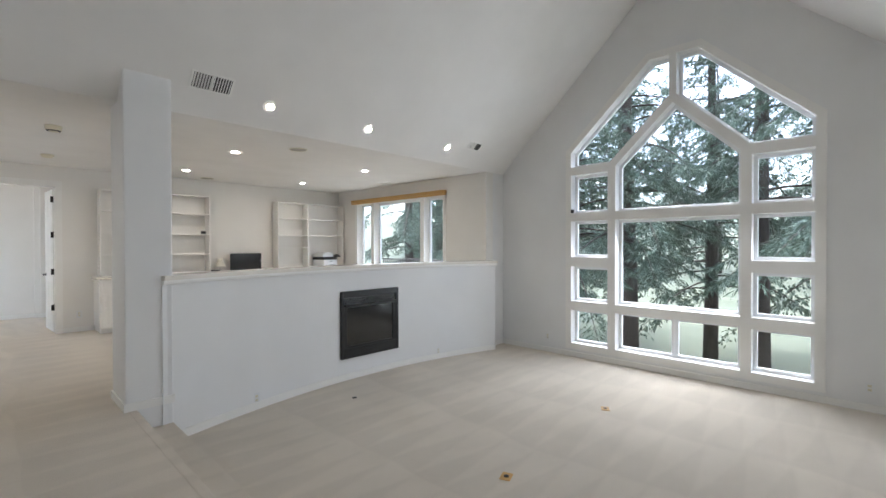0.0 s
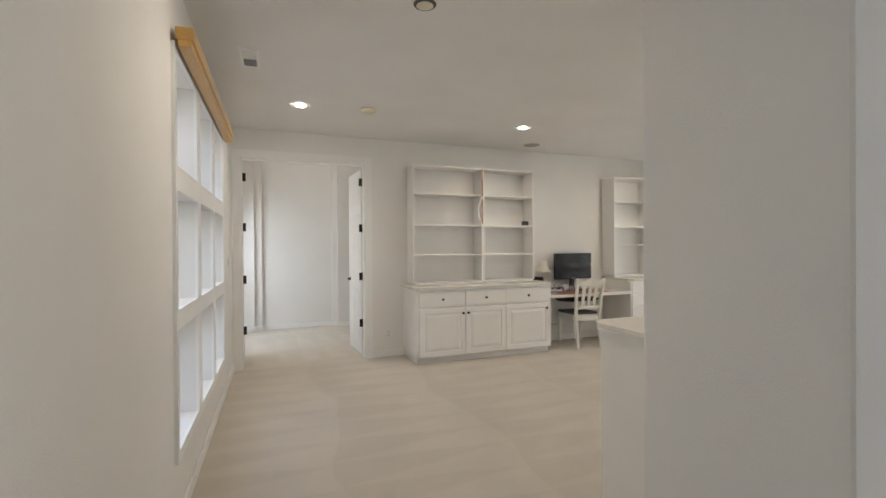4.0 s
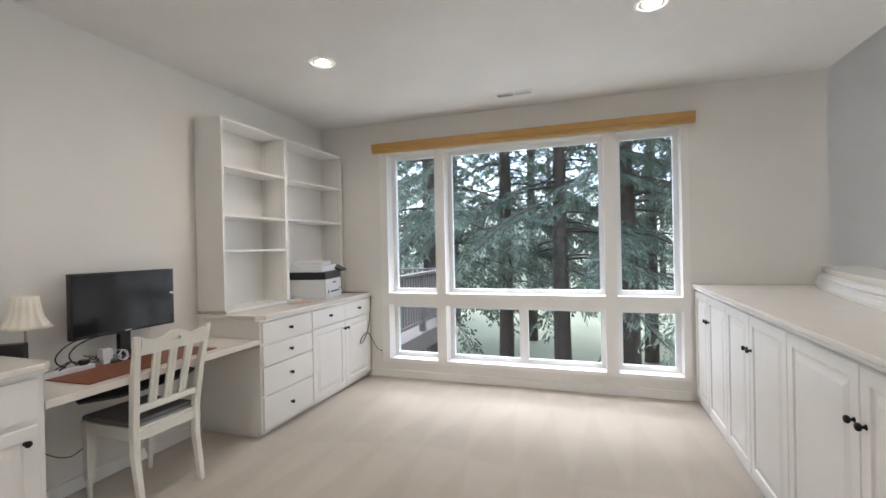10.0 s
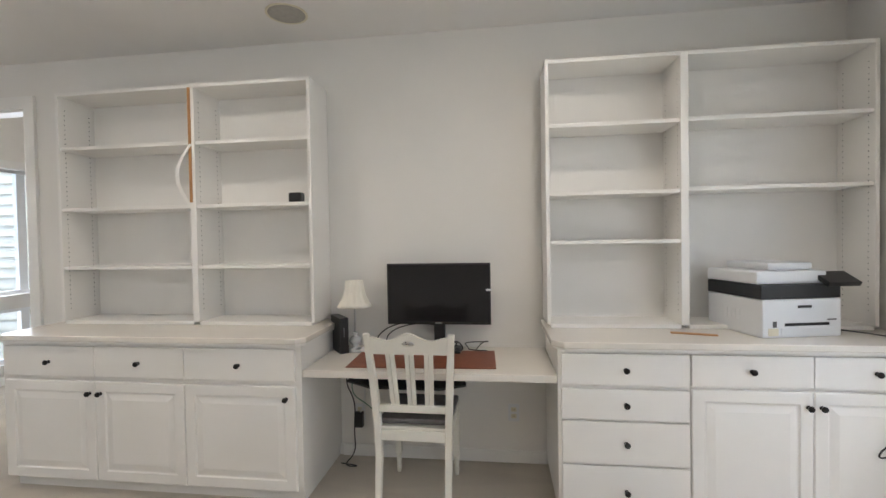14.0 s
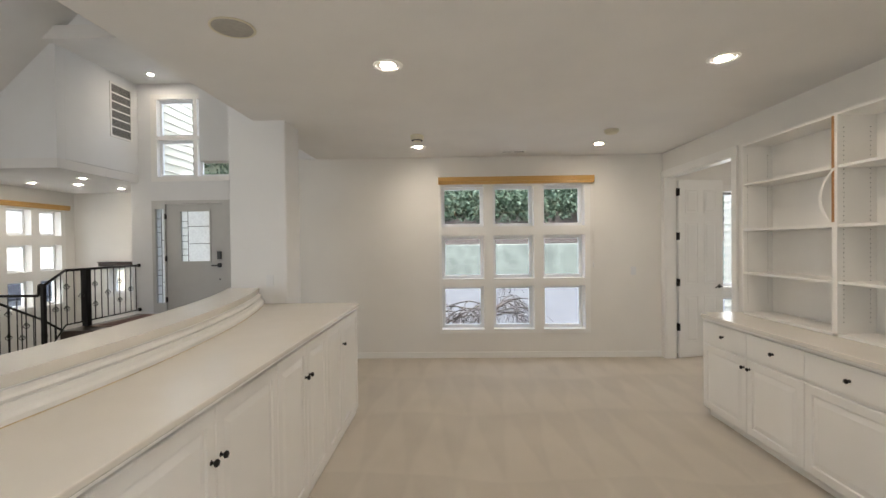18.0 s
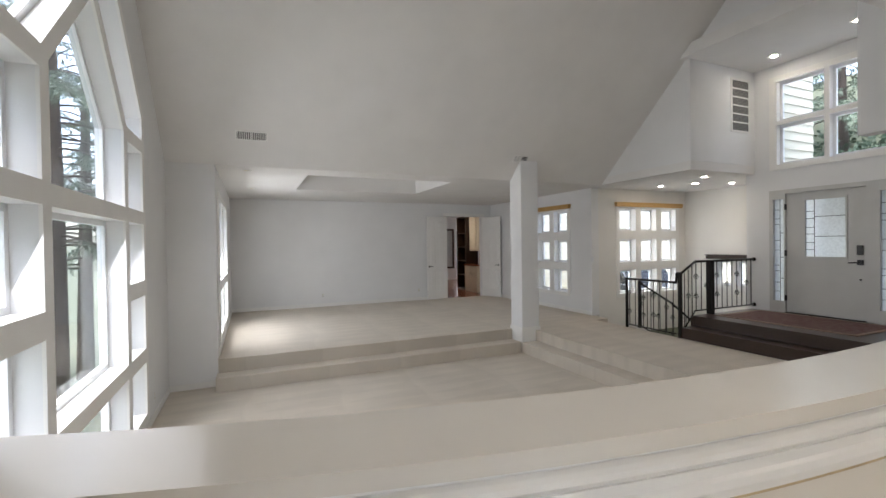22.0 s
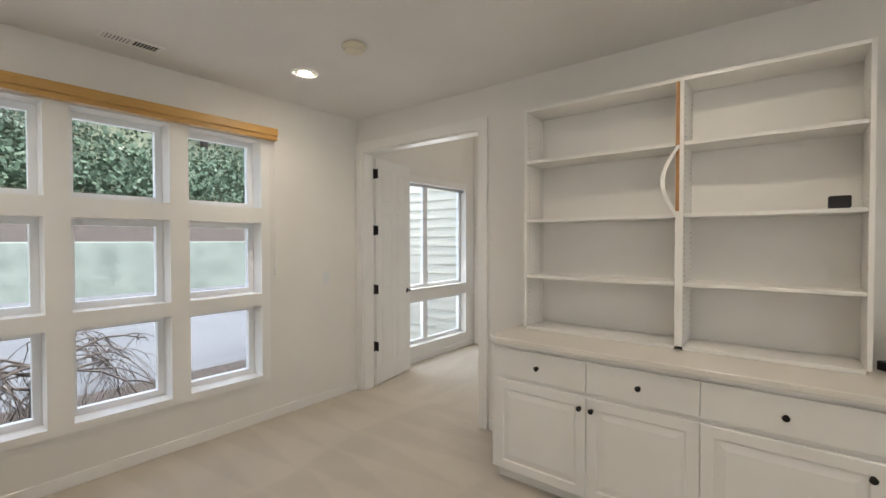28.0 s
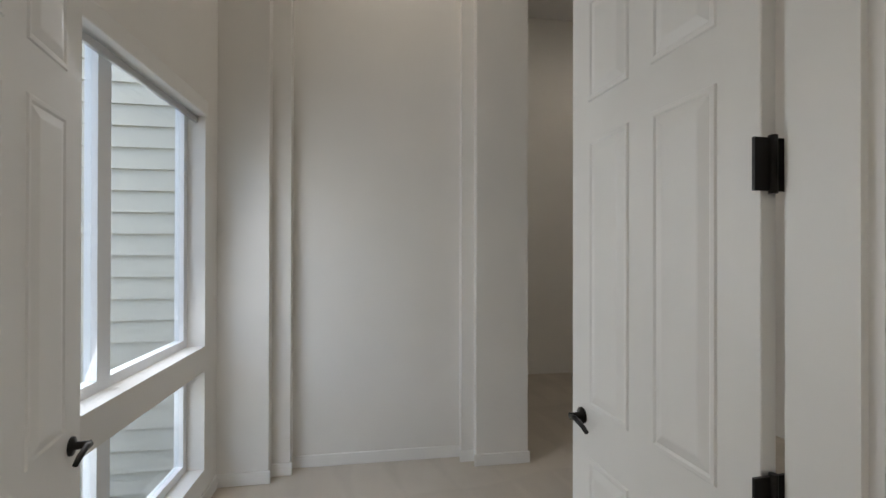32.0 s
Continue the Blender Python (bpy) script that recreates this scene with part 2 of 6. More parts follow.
GRASS = material("lawn", (0.11, 0.122, 0.078), 0.9, vary=0.15, scale=0.4, bump=0.8, fine=30, hue=(0.14, 0.148, 0.095))
CONCRETE = material("mossy_concrete", (0.22, 0.245, 0.205), 0.85, vary=0.16, scale=1.6, bump=0.4, fine=30)
BARK = material("conifer_bark", (0.10, 0.075, 0.06), 0.95, vary=0.2, scale=4, bump=1.0, fine=25)
NEEDLE = material("conifer_needles", (0.11, 0.15, 0.10), 0.6, vary=0.2, scale=0.9, bump=0.2, hue=(0.17, 0.21, 0.155))
FERN = material("hillside_foliage", (0.05, 0.085, 0.045), 0.65, vary=0.2, scale=0.8, bump=0.2, hue=(0.075, 0.11, 0.07))
TWIG = material("bare_shrub_twigs", (0.11, 0.085, 0.07), 0.9, vary=0.2, scale=6)
DECKW = wood_material("weathered_deck", (0.20, 0.175, 0.15), (0.12, 0.10, 0.09), 0.85, 3, (2, 12, 12))
REFLECT = material("satin_reflector", (0.75, 0.72, 0.66), 0.35, 0.6, vary=0.03, scale=20)
LAMPGLOW = glow_material("lit_downlight", (1.0, 0.9, 0.74), 20.0)
FIREGLASS = material("firebox_glass", (0.008, 0.008, 0.008), 0.12, vary=0.1, scale=8)
CARPAINT = material("grey_car_paint", (0.07, 0.075, 0.08), 0.25, 0.4, vary=0.03, scale=3, bump=0.0)
CAULK = material("aged_caulk", (0.60, 0.48, 0.29), 0.6, vary=0.2, scale=9)
WIRE_G = material("green_cable", (0.05, 0.22, 0.14), 0.5)
CREAMCAB = material("cream_cabinet", (0.68, 0.60, 0.46), 0.4, vary=0.04, scale=5)

# ---------------------------------------------------------------- mesh helpers
FACES = ((0, 3, 2, 1), (4, 5, 6, 7), (0, 1, 5, 4), (1, 2, 6, 5), (2, 3, 7, 6), (3, 0, 4, 7))


def box(bm, x0, y0, z0, x1, y1, z1, m=None):
    vs = [bm.verts.new((x, y, z)) for z in (z0, z1) for x, y in ((x0, y0), (x1, y0), (x1, y1), (x0, y1))]
    if m is not None:
        for v in vs:
            v.co = m @ v.co
    for f in FACES:
        bm.faces.new([vs[i] for i in f])
    return vs


def boxes(*rows, m=None):
    bm = bmesh.new()
    for r in rows:
        box(bm, *r, m=m)
    return bm


def soft(bm, width=0.004, segments=2):
    bmesh.ops.bevel(bm, geom=list(bm.edges), offset=width, segments=segments, profile=0.7, affect="EDGES")
    return bm


def tube(bm, pts, radius, sides=8, taper=None):
    """A round bar through the points; taper: the radius at the far end."""
    pts = [Vector(p) for p in pts]
    rings = []
    for i, p in enumerate(pts):
        d = (pts[min(i + 1, len(pts) - 1)] - pts[max(i - 1, 0)]).normalized()
        a = d.orthogonal().normalized()
        if abs(d.z) < 0.99:
            a = d.cross(Vector((0, 0, 1))).normalized()
        c = d.cross(a)
        r = radius if taper is None else radius + (taper - radius) * i / (len(pts) - 1)
        rings.append([bm.verts.new(p + r * (math.cos(t) * a + math.sin(t) * c)) for t in [2 * math.pi * k / sides for k in range(sides)]])
    for r0, r1 in zip(rings, rings[1:]):
        for k in range(sides):
            f = bm.faces.new((r0[k], r0[(k + 1) % sides], r1[(k + 1) % sides], r1[k]))
            f.smooth = True
    bm.faces.new(rings[0][::-1])
    bm.faces.new(rings[-1])
    return bm


def lathe(bm, profile, at=(0, 0, 0), sides=24, axis="z", wave=0.0, waves=12):
    """A turned body from rows of (radius, height)."""
    rings = []
    for n, (r, h) in enumerate(profile):
        ring = []
        for k in range(sides):
            t = 2 * math.pi * k / sides
            rr = r * (1 + (wave * math.cos(waves * t) if n else 0))
            p = (rr * math.cos(t), rr * math.sin(t), h)
            if axis == "y":
                p = (p[0], p[2], p[1])
            if axis == "x":
                p = (p[2], p[0], p[1])
            ring.append(bm.verts.new(Vector(p) + Vector(at)))
        rings.append(ring)
    for r0, r1 in zip(rings, rings[1:]):
        for k in range(sides):
            f = bm.faces.new((r0[k], r0[(k + 1) % sides], r1[(k + 1) % sides], r1[k]))
            f.smooth = True
    bm.faces.new(rings[0][::-1])
    bm.faces.new(rings[-1])
    bmesh.ops.recalc_face_normals(bm, faces=list(bm.faces))
    return bm


def spin(pts3, axis, a):
    """Places a point of a plane across the given axis."""
    u, v = pts3
    return (a, u, v) if axis == "x" else (u, a, v) if axis == "y" else (u, v, a)


def inside(p, loop):
    """Whether a point of a plane lies within a closed outline."""
    hit = False
    for (x0, y0), (x1, y1) in zip(loop, loop[1:] + loop[:1]):
        if (y0 > p[1]) != (y1 > p[1]) and p[0] < x0 + (p[1] - y0) * (x1 - x0) / (y1 - y0):
            hit = not hit
    return hit


def plate(bm, axis, a0, a1, outer, holes=()):
    """A flat body across an axis, from a0 to a1, with an outline and holes that go through it."""
    loops = [[tuple(p) for p in loop] for loop in (outer, *holes)]
    pts, rims = [], []
    for loop in loops:
        n = len(pts)
        pts += [Vector(p) for p in loop]
        rims += [(n + i, n + (i + 1) % len(loop)) for i in range(len(loop))]
    co, _, tris, _, _, _ = delaunay_2d_cdt(pts, rims, [], 1, 1e-6)
    keep = []
    for t in tris:
        c = (sum(co[k][0] for k in t) / len(t), sum(co[k][1] for k in t) / len(t))
        if inside(c, loops[0]) and not any(inside(c, h) for h in loops[1:]):
            keep.append(tuple(t))
    lo = [bm.verts.new(spin(p, axis, a0)) for p in co]
    hi = [bm.verts.new(spin(p, axis, a1)) for p in co]
    count = {}
    for t in keep:
        bm.faces.new([lo[k] for k in t])
        bm.faces.new([hi[k] for k in reversed(t)])
        for e in zip(t, t[1:] + t[:1]):
            count[frozenset(e)] = None if frozenset(e) in count else e
    for e in count.values():
        if e:
            bm.faces.new((lo[e[1]], lo[e[0]], hi[e[0]], hi[e[1]]))
    loose = [v for v in lo + hi if not v.link_faces]
    for v in loose:
        bm.verts.remove(v)
    bmesh.ops.recalc_face_normals(bm, faces=list(bm.faces))
    return bm


def rect(u0, v0, u1, v1):
    return [(u0, v0), (u1, v0), (u1, v1), (u0, v1)]


def inset(poly, d):
    """A convex outline moved inwards by d."""
    area = sum(p[0] * q[1] - q[0] * p[1] for p, q in zip(poly, poly[1:] + poly[:1]))
    s = 1 if area > 0 else -1
    lines = []
    for p, q in zip(poly, poly[1:] + poly[:1]):
        dx, dy = q[0] - p[0], q[1] - p[1]
        ln = math.hypot(dx, dy)
        nx, ny = -dy / ln * s, dx / ln * s
        lines.append((p[0] + nx * d, p[1] + ny * d, dx, dy))
    out = []
    for (x1, y1, dx1, dy1), (x2, y2, dx2, dy2) in zip(lines[-1:] + lines[:-1], lines):
        det = dx1 * dy2 - dy1 * dx2
        t = ((x2 - x1) * dy2 - (y2 - y1) * dx2) / det
        out.append((x1 + t * dx1, y1 + t * dy1))
    return out


def mesh_object(name, bm, mat, parent=None, label=""):
    me = bpy.data.meshes.new(name)
    bm.to_mesh(me)
    bm.free()
    me.materials.append(mat)
    ob = new(name, me)
    if parent is not None:
        ob.parent = parent
    if label:
        tagged(ob, label)
    return ob


def part(name, bm, mat, parent, label=""):
    return mesh_object(name, bm, mat, parent, label)


def thing(name, at, label, category, group="", turn=0):
    ob = new(name)
    ob.empty_display_size = 0.1
    ob.matrix_world = pose(*at, 0, 0, turn)
    return tagged(ob, label, category, group)


def structure(name, bm, mat, label="", category=""):
    return tagged(mesh_object(name, bm, mat), label, category or name.split("_")[0], kind="structure")

# ---------------------------------------------------------------- plan
CEILING, SUNK, RISE = 2.84, -0.39, 0.195
NORTH, WEST, EAST, EAST2, EAST3 = 9.58, -0.88, 6.22, 6.74, 6.12
VAULT_N, VAULT_S, RIDGE_Y, RIDGE_Z = 4.72, -1.36, 1.68, 5.70
ARC_X, ARC_Y, ARC_R = 3.70, -2.97, 7.90
SOUTH, DINING_W, STAIR_W, STAIR_S, FRONT = -6.3, -1.30, -4.30, -1.82, -2.87


def arc(x, off=0.0):
    return ARC_Y + math.sqrt((ARC_R + off) ** 2 - (x - ARC_X) ** 2)


def vault(y):
    return CEILING + (RIDGE_Z - CEILING) * min((VAULT_N - y) / (VAULT_N - RIDGE_Y), (y - VAULT_S) / (RIDGE_Y - VAULT_S))


# window panes: office east, office west, living gable
E_PANES = [rect(8.215, 0.975, 8.70, 2.44), rect(6.51, 0.975, 8.03, 2.44), rect(5.85, 0.975, 6.32, 2.44),
           rect(8.215, 0.25, 8.70, 0.77), rect(6.51, 0.25, 8.03, 0.77), rect(5.85, 0.25, 6.32, 0.77)]
W_COLS, W_ROWS = ((6.52, 7.05), (7.25, 7.75), (7.95, 8.46)), ((0.44, 0.98), (1.155, 1.694), (1.89, 2.40))
W_PANES = [rect(a, c, b, d) for a, b in W_COLS for c, d in W_ROWS]
AX = 1.715
G_ROWS = ((-0.165, 0.40), (0.548, 1.13), (1.29, 1.893), (2.03, 2.665))
G_HOLES = [rect(AX + 0.95, c, AX + 1.58, d) for c, d in G_ROWS] + [rect(AX - 1.58, c, AX - 0.95, d) for c, d in G_ROWS]
G_HOLES += [rect(AX - 0.826, -0.165, AX + 0.826, 0.42), rect(AX - 0.826, 0.548, AX + 0.826, 1.89),
            [(AX - 0.826, 2.026), (AX + 0.826, 2.026), (AX + 0.826, 2.74), (AX, 3.55), (AX - 0.826, 2.74)],
            [(AX + 1.583, 2.80), (AX + 1.583, 3.04), (AX + 0.32, 4.245), (AX + 0.05, 4.245), (AX + 0.05, 3.66), (AX + 0.925, 2.80)],
            [(AX - 1.583, 2.80), (AX - 0.925, 2.80), (AX - 0.05, 3.66), (AX - 0.05, 4.245), (AX - 0.32, 4.245), (AX - 1.583, 3.04)]]
E_PANES, W_PANES = [inset(p, -0.04) for p in E_PANES], [inset(p, -0.035) for p in W_PANES]
G_PANES = G_HOLES[:8] + [rect(G_HOLES[8][0][0], G_HOLES[8][0][1], AX - 0.001, G_HOLES[8][2][1]), rect(AX + 0.001, G_HOLES[8][0][1], G_HOLES[8][1][0], G_HOLES[8][2][1])] + G_HOLES[9:]


def window(name, axis, face, out, panes, label, depth=0.13, frame=0.045, casing=None, sill=0.0):
    """Panes of a lattice window: vinyl frames and glass set back in deep reveals. out: +1 or -1 along the axis towards the open air."""
    w = thing(name, spin((0, 0), axis, 0), label, "window")
    w["kind"] = "structure"
    for p in panes:
        a = face + out * depth
        inner = inset(p, frame)
        f = part("window_frame", plate(bmesh.new(), axis, a, a + out * 0.05, p, [inner]), VINYL, w)
        g = part("pane", plate(bmesh.new(), axis, a + out * 0.022, a + out * 0.026, inner), GLASS, w)
        g.visible_shadow = False
    if casing:
        u0, v0, u1, v1 = casing
        t = 0.018
        part("casing", plate(bmesh.new(), axis, face, face - out * t, rect(u0, v0, u1, v1), panes), TRIM, w)
    return w


# ---------------------------------------------------------------- floors
structure("floor_office", plate(bmesh.new(), "z", -0.2, 0.0, [(0.95, 5.0), (6.42, 5.0), (6.42, 9.76), (-1.08, 9.76), (-1.08, 4.47), (-1.3, 4.47), (-1.3, 1.0), (-0.95, 1.0), (-0.95, VAULT_S), (0.79, VAULT_S), (0.79, 4.60), (0.95, 4.60)]), CARPET, "cream cut-pile carpet with vacuum strokes", "floor")
structure("floor_dining", boxes((DINING_W, SOUTH, -0.2, EAST3, VAULT_S, 0.0)), CARPET, "cream carpet of the raised dining area", "floor")
structure("floor_sunken", boxes((1.09, VAULT_S, SUNK - 0.2, EAST2, 4.98, SUNK)), CARPET, "cream carpet of the sunken living room", "floor")
structure("floor_north_room", boxes((-1.3, 9.76, -0.2, 3.4, 14.5, 0.0)), CARPET_N, "cream carpet of the next room with vacuum strokes", "floor")
structure("stair_west", soft(boxes((0.785, VAULT_S, SUNK - 0.1, 1.09, 4.60, -RISE)), 0.012), CARPET, "carpeted step down into the living room", "steps")
structure("stair_south", soft(boxes((1.09, VAULT_S, SUNK - 0.1, EAST3 + 0.02, VAULT_S + 0.31, -RISE)), 0.012), CARPET, "carpeted step down into the living room", "steps")
structure("step_nosing_west", soft(boxes((0.73, VAULT_S, -RISE - 0.1, 0.798, 4.52, 0.003)), 0.010), CARPET, "rounded carpet edge of the upper step", "steps")
structure("step_nosing_south", soft(boxes((0.73, VAULT_S - 0.06, -RISE - 0.1, EAST3, VAULT_S + 0.008, 0.003)), 0.010), CARPET, "rounded carpet edge of the upper step", "steps")

# ---------------------------------------------------------------- ceilings
cb = bmesh.new()
plate(cb, "z", CEILING, CEILING + 0.2, rect(-1.08, VAULT_N, EAST + 0.2, NORTH + 0.18))
structure("ceiling_office", cb, CEIL, "flat white textured office ceiling", "ceiling")
cb = bmesh.new()
SKYL = rect(2.05, -4.00, 4.75, -1.95)
plate(cb, "z", CEILING, CEILING + 0.6, rect(-1.31, SOUTH - 0.2, EAST3 + 0.2, VAULT_S), [SKYL])
box(cb, 1.95, -4.1, CEILING + 0.604, 4.85, -1.85, CEILING + 0.7)
structure("ceiling_dining", cb, CEIL, "flat white dining ceiling with a raised tray", "ceiling")
cb = bmesh.new()
for ya, yb in ((VAULT_N, RIDGE_Y), (RIDGE_Y, VAULT_S)):
    za, zb = vault(ya), vault(yb)
    vs = [cb.verts.new(p) for p in ((-1.33, ya, za), (EAST2 + 0.2, ya, za), (EAST2 + 0.2, yb, zb), (-1.33, yb, zb))]
    ws = [cb.verts.new((v.co.x, v.co.y, v.co.z + 0.2)) for v in vs]
    cb.faces.new(vs), cb.faces.new(ws[::-1])
    for i in range(4):
        cb.faces.new((vs[i], vs[(i + 1) % 4], ws[(i + 1) % 4], ws[i]))
bmesh.ops.recalc_face_normals(cb, faces=list(cb.faces))
structure("ceiling_vault", cb, CEIL, "white vaulted ceiling over the living room", "ceiling")
structure("ceiling_foyer", boxes((FRONT - 0.2, 0.5, 4.70, -1.02, 3.75, 4.9)), CEIL, "flat white ceiling high over the entry", "ceiling")
structure("ceiling_stair", boxes((STAIR_W - 0.2, STAIR_S - 0.2, CEILING, -1.31, 0.70, CEILING + 0.15), (-1.31, VAULT_S + 0.002, CEILING, -1.16, 0.70, CEILING + 0.15)), CEIL, "low white ceiling over the stairwell", "ceiling")
structure("ceiling_north_room", boxes((-1.3, 9.705, 4.402, 3.4, 14.5, 4.55)), CEIL, "white ceiling of the next room", "ceiling")

# ---------------------------------------------------------------- walls
structure("wall_office_north", plate(bmesh.new(), "y", NORTH, NORTH + 0.12, rect(-1.08, -0.12, EAST + 0.2, CEILING), [rect(-0.79, -0.06, 0.672, 2.50)]), WALL, "cream painted wall", "wall")
structure("wall_office_east", plate(bmesh.new(), "x", EAST, EAST + 0.2, rect(4.724, 0, NORTH, CEILING), E_PANES), WALL, "cream painted wall", "wall")
structure("wall_west", plate(bmesh.new(), "x", WEST, WEST - 0.2, rect(3.53, 0, NORTH, CEILING), W_PANES), WALL, "cream painted hall wall", "wall")
structure("wall_west_upper", plate(bmesh.new(), "x", WEST, WEST - 0.2, [(3.04, CEILING + 0.004), (VAULT_N, CEILING + 0.004), (VAULT_N, CEILING + 0.1), (3.04, vault(3.04) + 0.1)]), WALL_COOL, "white wall above the entry opening", "wall")
gable = [(VAULT_S - 0.1, SUNK), (4.72, SUNK), (4.72, CEILING + 0.1), (RIDGE_Y, RIDGE_Z + 0.1), (VAULT_S - 0.1, CEILING + 0.1)]
structure("wall_living_east", plate(bmesh.new(), "x", EAST2, EAST2 + 0.2, gable, G_HOLES), WALL_COOL, "white gable wall round the tall window", "wall")
structure("wall_return_north", boxes((EAST + 0.201, 4.724, SUNK, EAST2 + 0.2, 4.9, 3.1), (EAST, 4.724, SUNK, EAST + 0.2, 4.9, -0.003)), WALL_COOL, "short white return wall", "wall")
structure("wall_return_south", boxes((EAST3, VAULT_S - 0.2, SUNK, EAST2, VAULT_S - 0.004, CEILING + 0.1)), WALL_COOL, "short white return wall", "wall")
D_PANES = [rect(-4.2, 0.25, -3.0, 0.95), rect(-4.2, 1.1, -3.0, 2.4), rect(-2.8, 0.25, -1.95, 0.95), rect(-2.8, 1.1, -1.95, 2.4)]
structure("wall_dining_east", plate(bmesh.new(), "x", EAST3, EAST3 + 0.2, rect(SOUTH, 0, VAULT_S - 0.2, CEILING), D_PANES), WALL_COOL, "white dining wall with windows", "wall")
structure("wall_dining_south", plate(bmesh.new(), "y", SOUTH, SOUTH - 0.15, rect(DINING_W - 0.4, -0.12, EAST3 + 0.2, CEILING), [rect(-0.97, -0.06, 0.25, 2.47)]), WALL_COOL, "white dining wall", "wall")
F_PANES = [rect(x, c, x + 0.5, d) for x in (-3.95, -3.28, -2.61) for c, d in W_ROWS]
G2_PANES = [rect(y, c, y + 0.5, d) for y in (-3.80, -3.13) for c, d in W_ROWS]
structure("wall_dining_west", plate(bmesh.new(), "x", DINING_W, DINING_W - 0.2, rect(SOUTH, 0, STAIR_S, CEILING), G2_PANES), WALL_COOL, "white dining wall with lattice windows", "wall")
structure("wall_stair_south", plate(bmesh.new(), "y", STAIR_S, STAIR_S - 0.2, rect(STAIR_W - 0.2, -2.6, DINING_W - 0.2, CEILING), F_PANES), WALL, "cream stairwell wall with lattice windows", "wall")
S_PANES = [rect(y, 0.60, y + 0.37, 1.16) for y in (-1.04, -0.58, -0.12)]
structure("wall_stair_west", plate(bmesh.new(), "x", STAIR_W, STAIR_W - 0.2, rect(STAIR_S, -2.6, 0.9, CEILING), S_PANES), WALL, "cream stairwell wall", "wall")
structure("wall_foyer_box", boxes((STAIR_W, 0.55, CEILING + 0.15, FRONT, 0.7, 4.7), (FRONT, 0.55, CEILING + 0.154, -1.312, 0.7, 4.7)), WALL_COOL, "white wall with the return grille over the stairs", "wall")
structure("wall_gable_west", plate(bmesh.new(), "x", -1.31, -1.16, [(VAULT_S, CEILING + 0.15), (0.7, CEILING + 0.15), (0.7, 4.72), (3.04, 4.72), (3.9, CEILING + 0.9), (RIDGE_Y, RIDGE_Z + 0.1)]), WALL_COOL, "white gable wall over the entry", "wall")
U_PANES = [rect(y, z, y + 0.70, z + 0.69) for y in (1.08, 1.85) for z in (2.95, 3.71)]
structure("wall_front", plate(bmesh.new(), "x", FRONT, FRONT - 0.2, rect(0.7, 0.0, 3.75, 4.7), [rect(0.95, 0.37, 2.69, 2.50)] + U_PANES), WALL_COOL, "white entry wall round the front door", "wall")
structure("wall_foyer_north", boxes((FRONT, 3.53, 0.0, WEST - 0.2, 3.7, 4.7)), WALL_COOL, "white side wall of the entry", "wall")
structure("wall_foyer_stub", boxes((FRONT - 0.2, 0.55, -2.6, FRONT, 0.7, CEILING), (STAIR_W, 0.72, -2.6, FRONT - 0.2, 0.9, CEILING)), WALL_COOL, "white corner of the stairwell", "wall")

# the next room to the north
structure("wall_north_room_west", plate(bmesh.new(), "x", -1.08, -1.236, rect(9.70, 0, 14.5, 4.4), [rect(10.22, 0.947, 11.83, 2.41), rect(10.22, 0.21, 11.83, 0.80)]), WALL, "cream wall with a side window", "wall")
structure("wall_north_room_back", boxes((-1.08, 12.03, 0, -0.76, 12.5, 4.4), (-0.76, 12.12, 0, -0.64, 12.5, 4.4), (-0.64, 12.215, 0, 0.545, 12.5, 4.4), (0.545, 12.13, 0, 0.635, 12.5, 4.4), (0.635, 12.05, 0, 1.015, 12.5, 4.4)), WALL, "cream wall with stepped pilasters", "wall")
structure("wall_north_room_far", boxes((1.015, 14.2, 0, 3.4, 14.4, 4.4), (3.2, 9.76, 0, 3.4, 14.2, 4.4), (-1.08, 9.705, 2.845, 3.2, 9.80, 4.4), (0.97, 12.5, 0, 1.015, 14.2, 4.4)), WALL, "plain cream wall beyond the next room", "wall")

# columns
for n, (x0, y0, x1, y1) in enumerate(((0.71, 4.47, 1.09, 5.03), (0.71, VAULT_S - 0.04, 1.09, VAULT_S + 0.34))):
    bm = soft(boxes((x0, y0, SUNK - 0.05, x1, y1, CEILING + (0.35 if n == 0 else 0.45))), 0.018, 3)
    structure("column_%d" % (n + 1), bm, WALL_COOL, "white square column with rounded corners", "column")
    base = bmesh.new()
    plate(base, "z", -RISE if n else 0.0, 0.075, rect(x0 - 0.012, y0 - 0.012, x1 + 0.012, y1 + 0.012), [rect(x0 + 0.01, y0 + 0.01, x1 - 0.01, y1 - 0.01)])
    structure("baseboard_column_%d" % (n + 1), base, TRIM, "white base moulding of the column", "baseboard")


# curved half wall
def ring_solid(xs, off0, off1, z0, z1):
    bm = bmesh.new()
    rows = []
    for x in xs:
        a = math.asin((x - ARC_X) / ARC_R)
        s, c = math.sin(a), math.cos(a)
        rows.append([bm.verts.new((ARC_X + (ARC_R + o) * s, ARC_Y + (ARC_R + o) * c, z)) for o, z in ((off0, z0), (off1, z0), (off1, z1), (off0, z1))])
    for r0, r1 in zip(rows, rows[1:]):
        for k in range(4):
            bm.faces.new((r0[k], r0[(k + 1) % 4], r1[(k + 1) % 4], r1[k])).smooth = False
    bm.faces.new(rows[0][::-1])
    bm.faces.new(rows[-1])
    bmesh.ops.recalc_face_normals(bm, faces=list(bm.faces))
    return bm


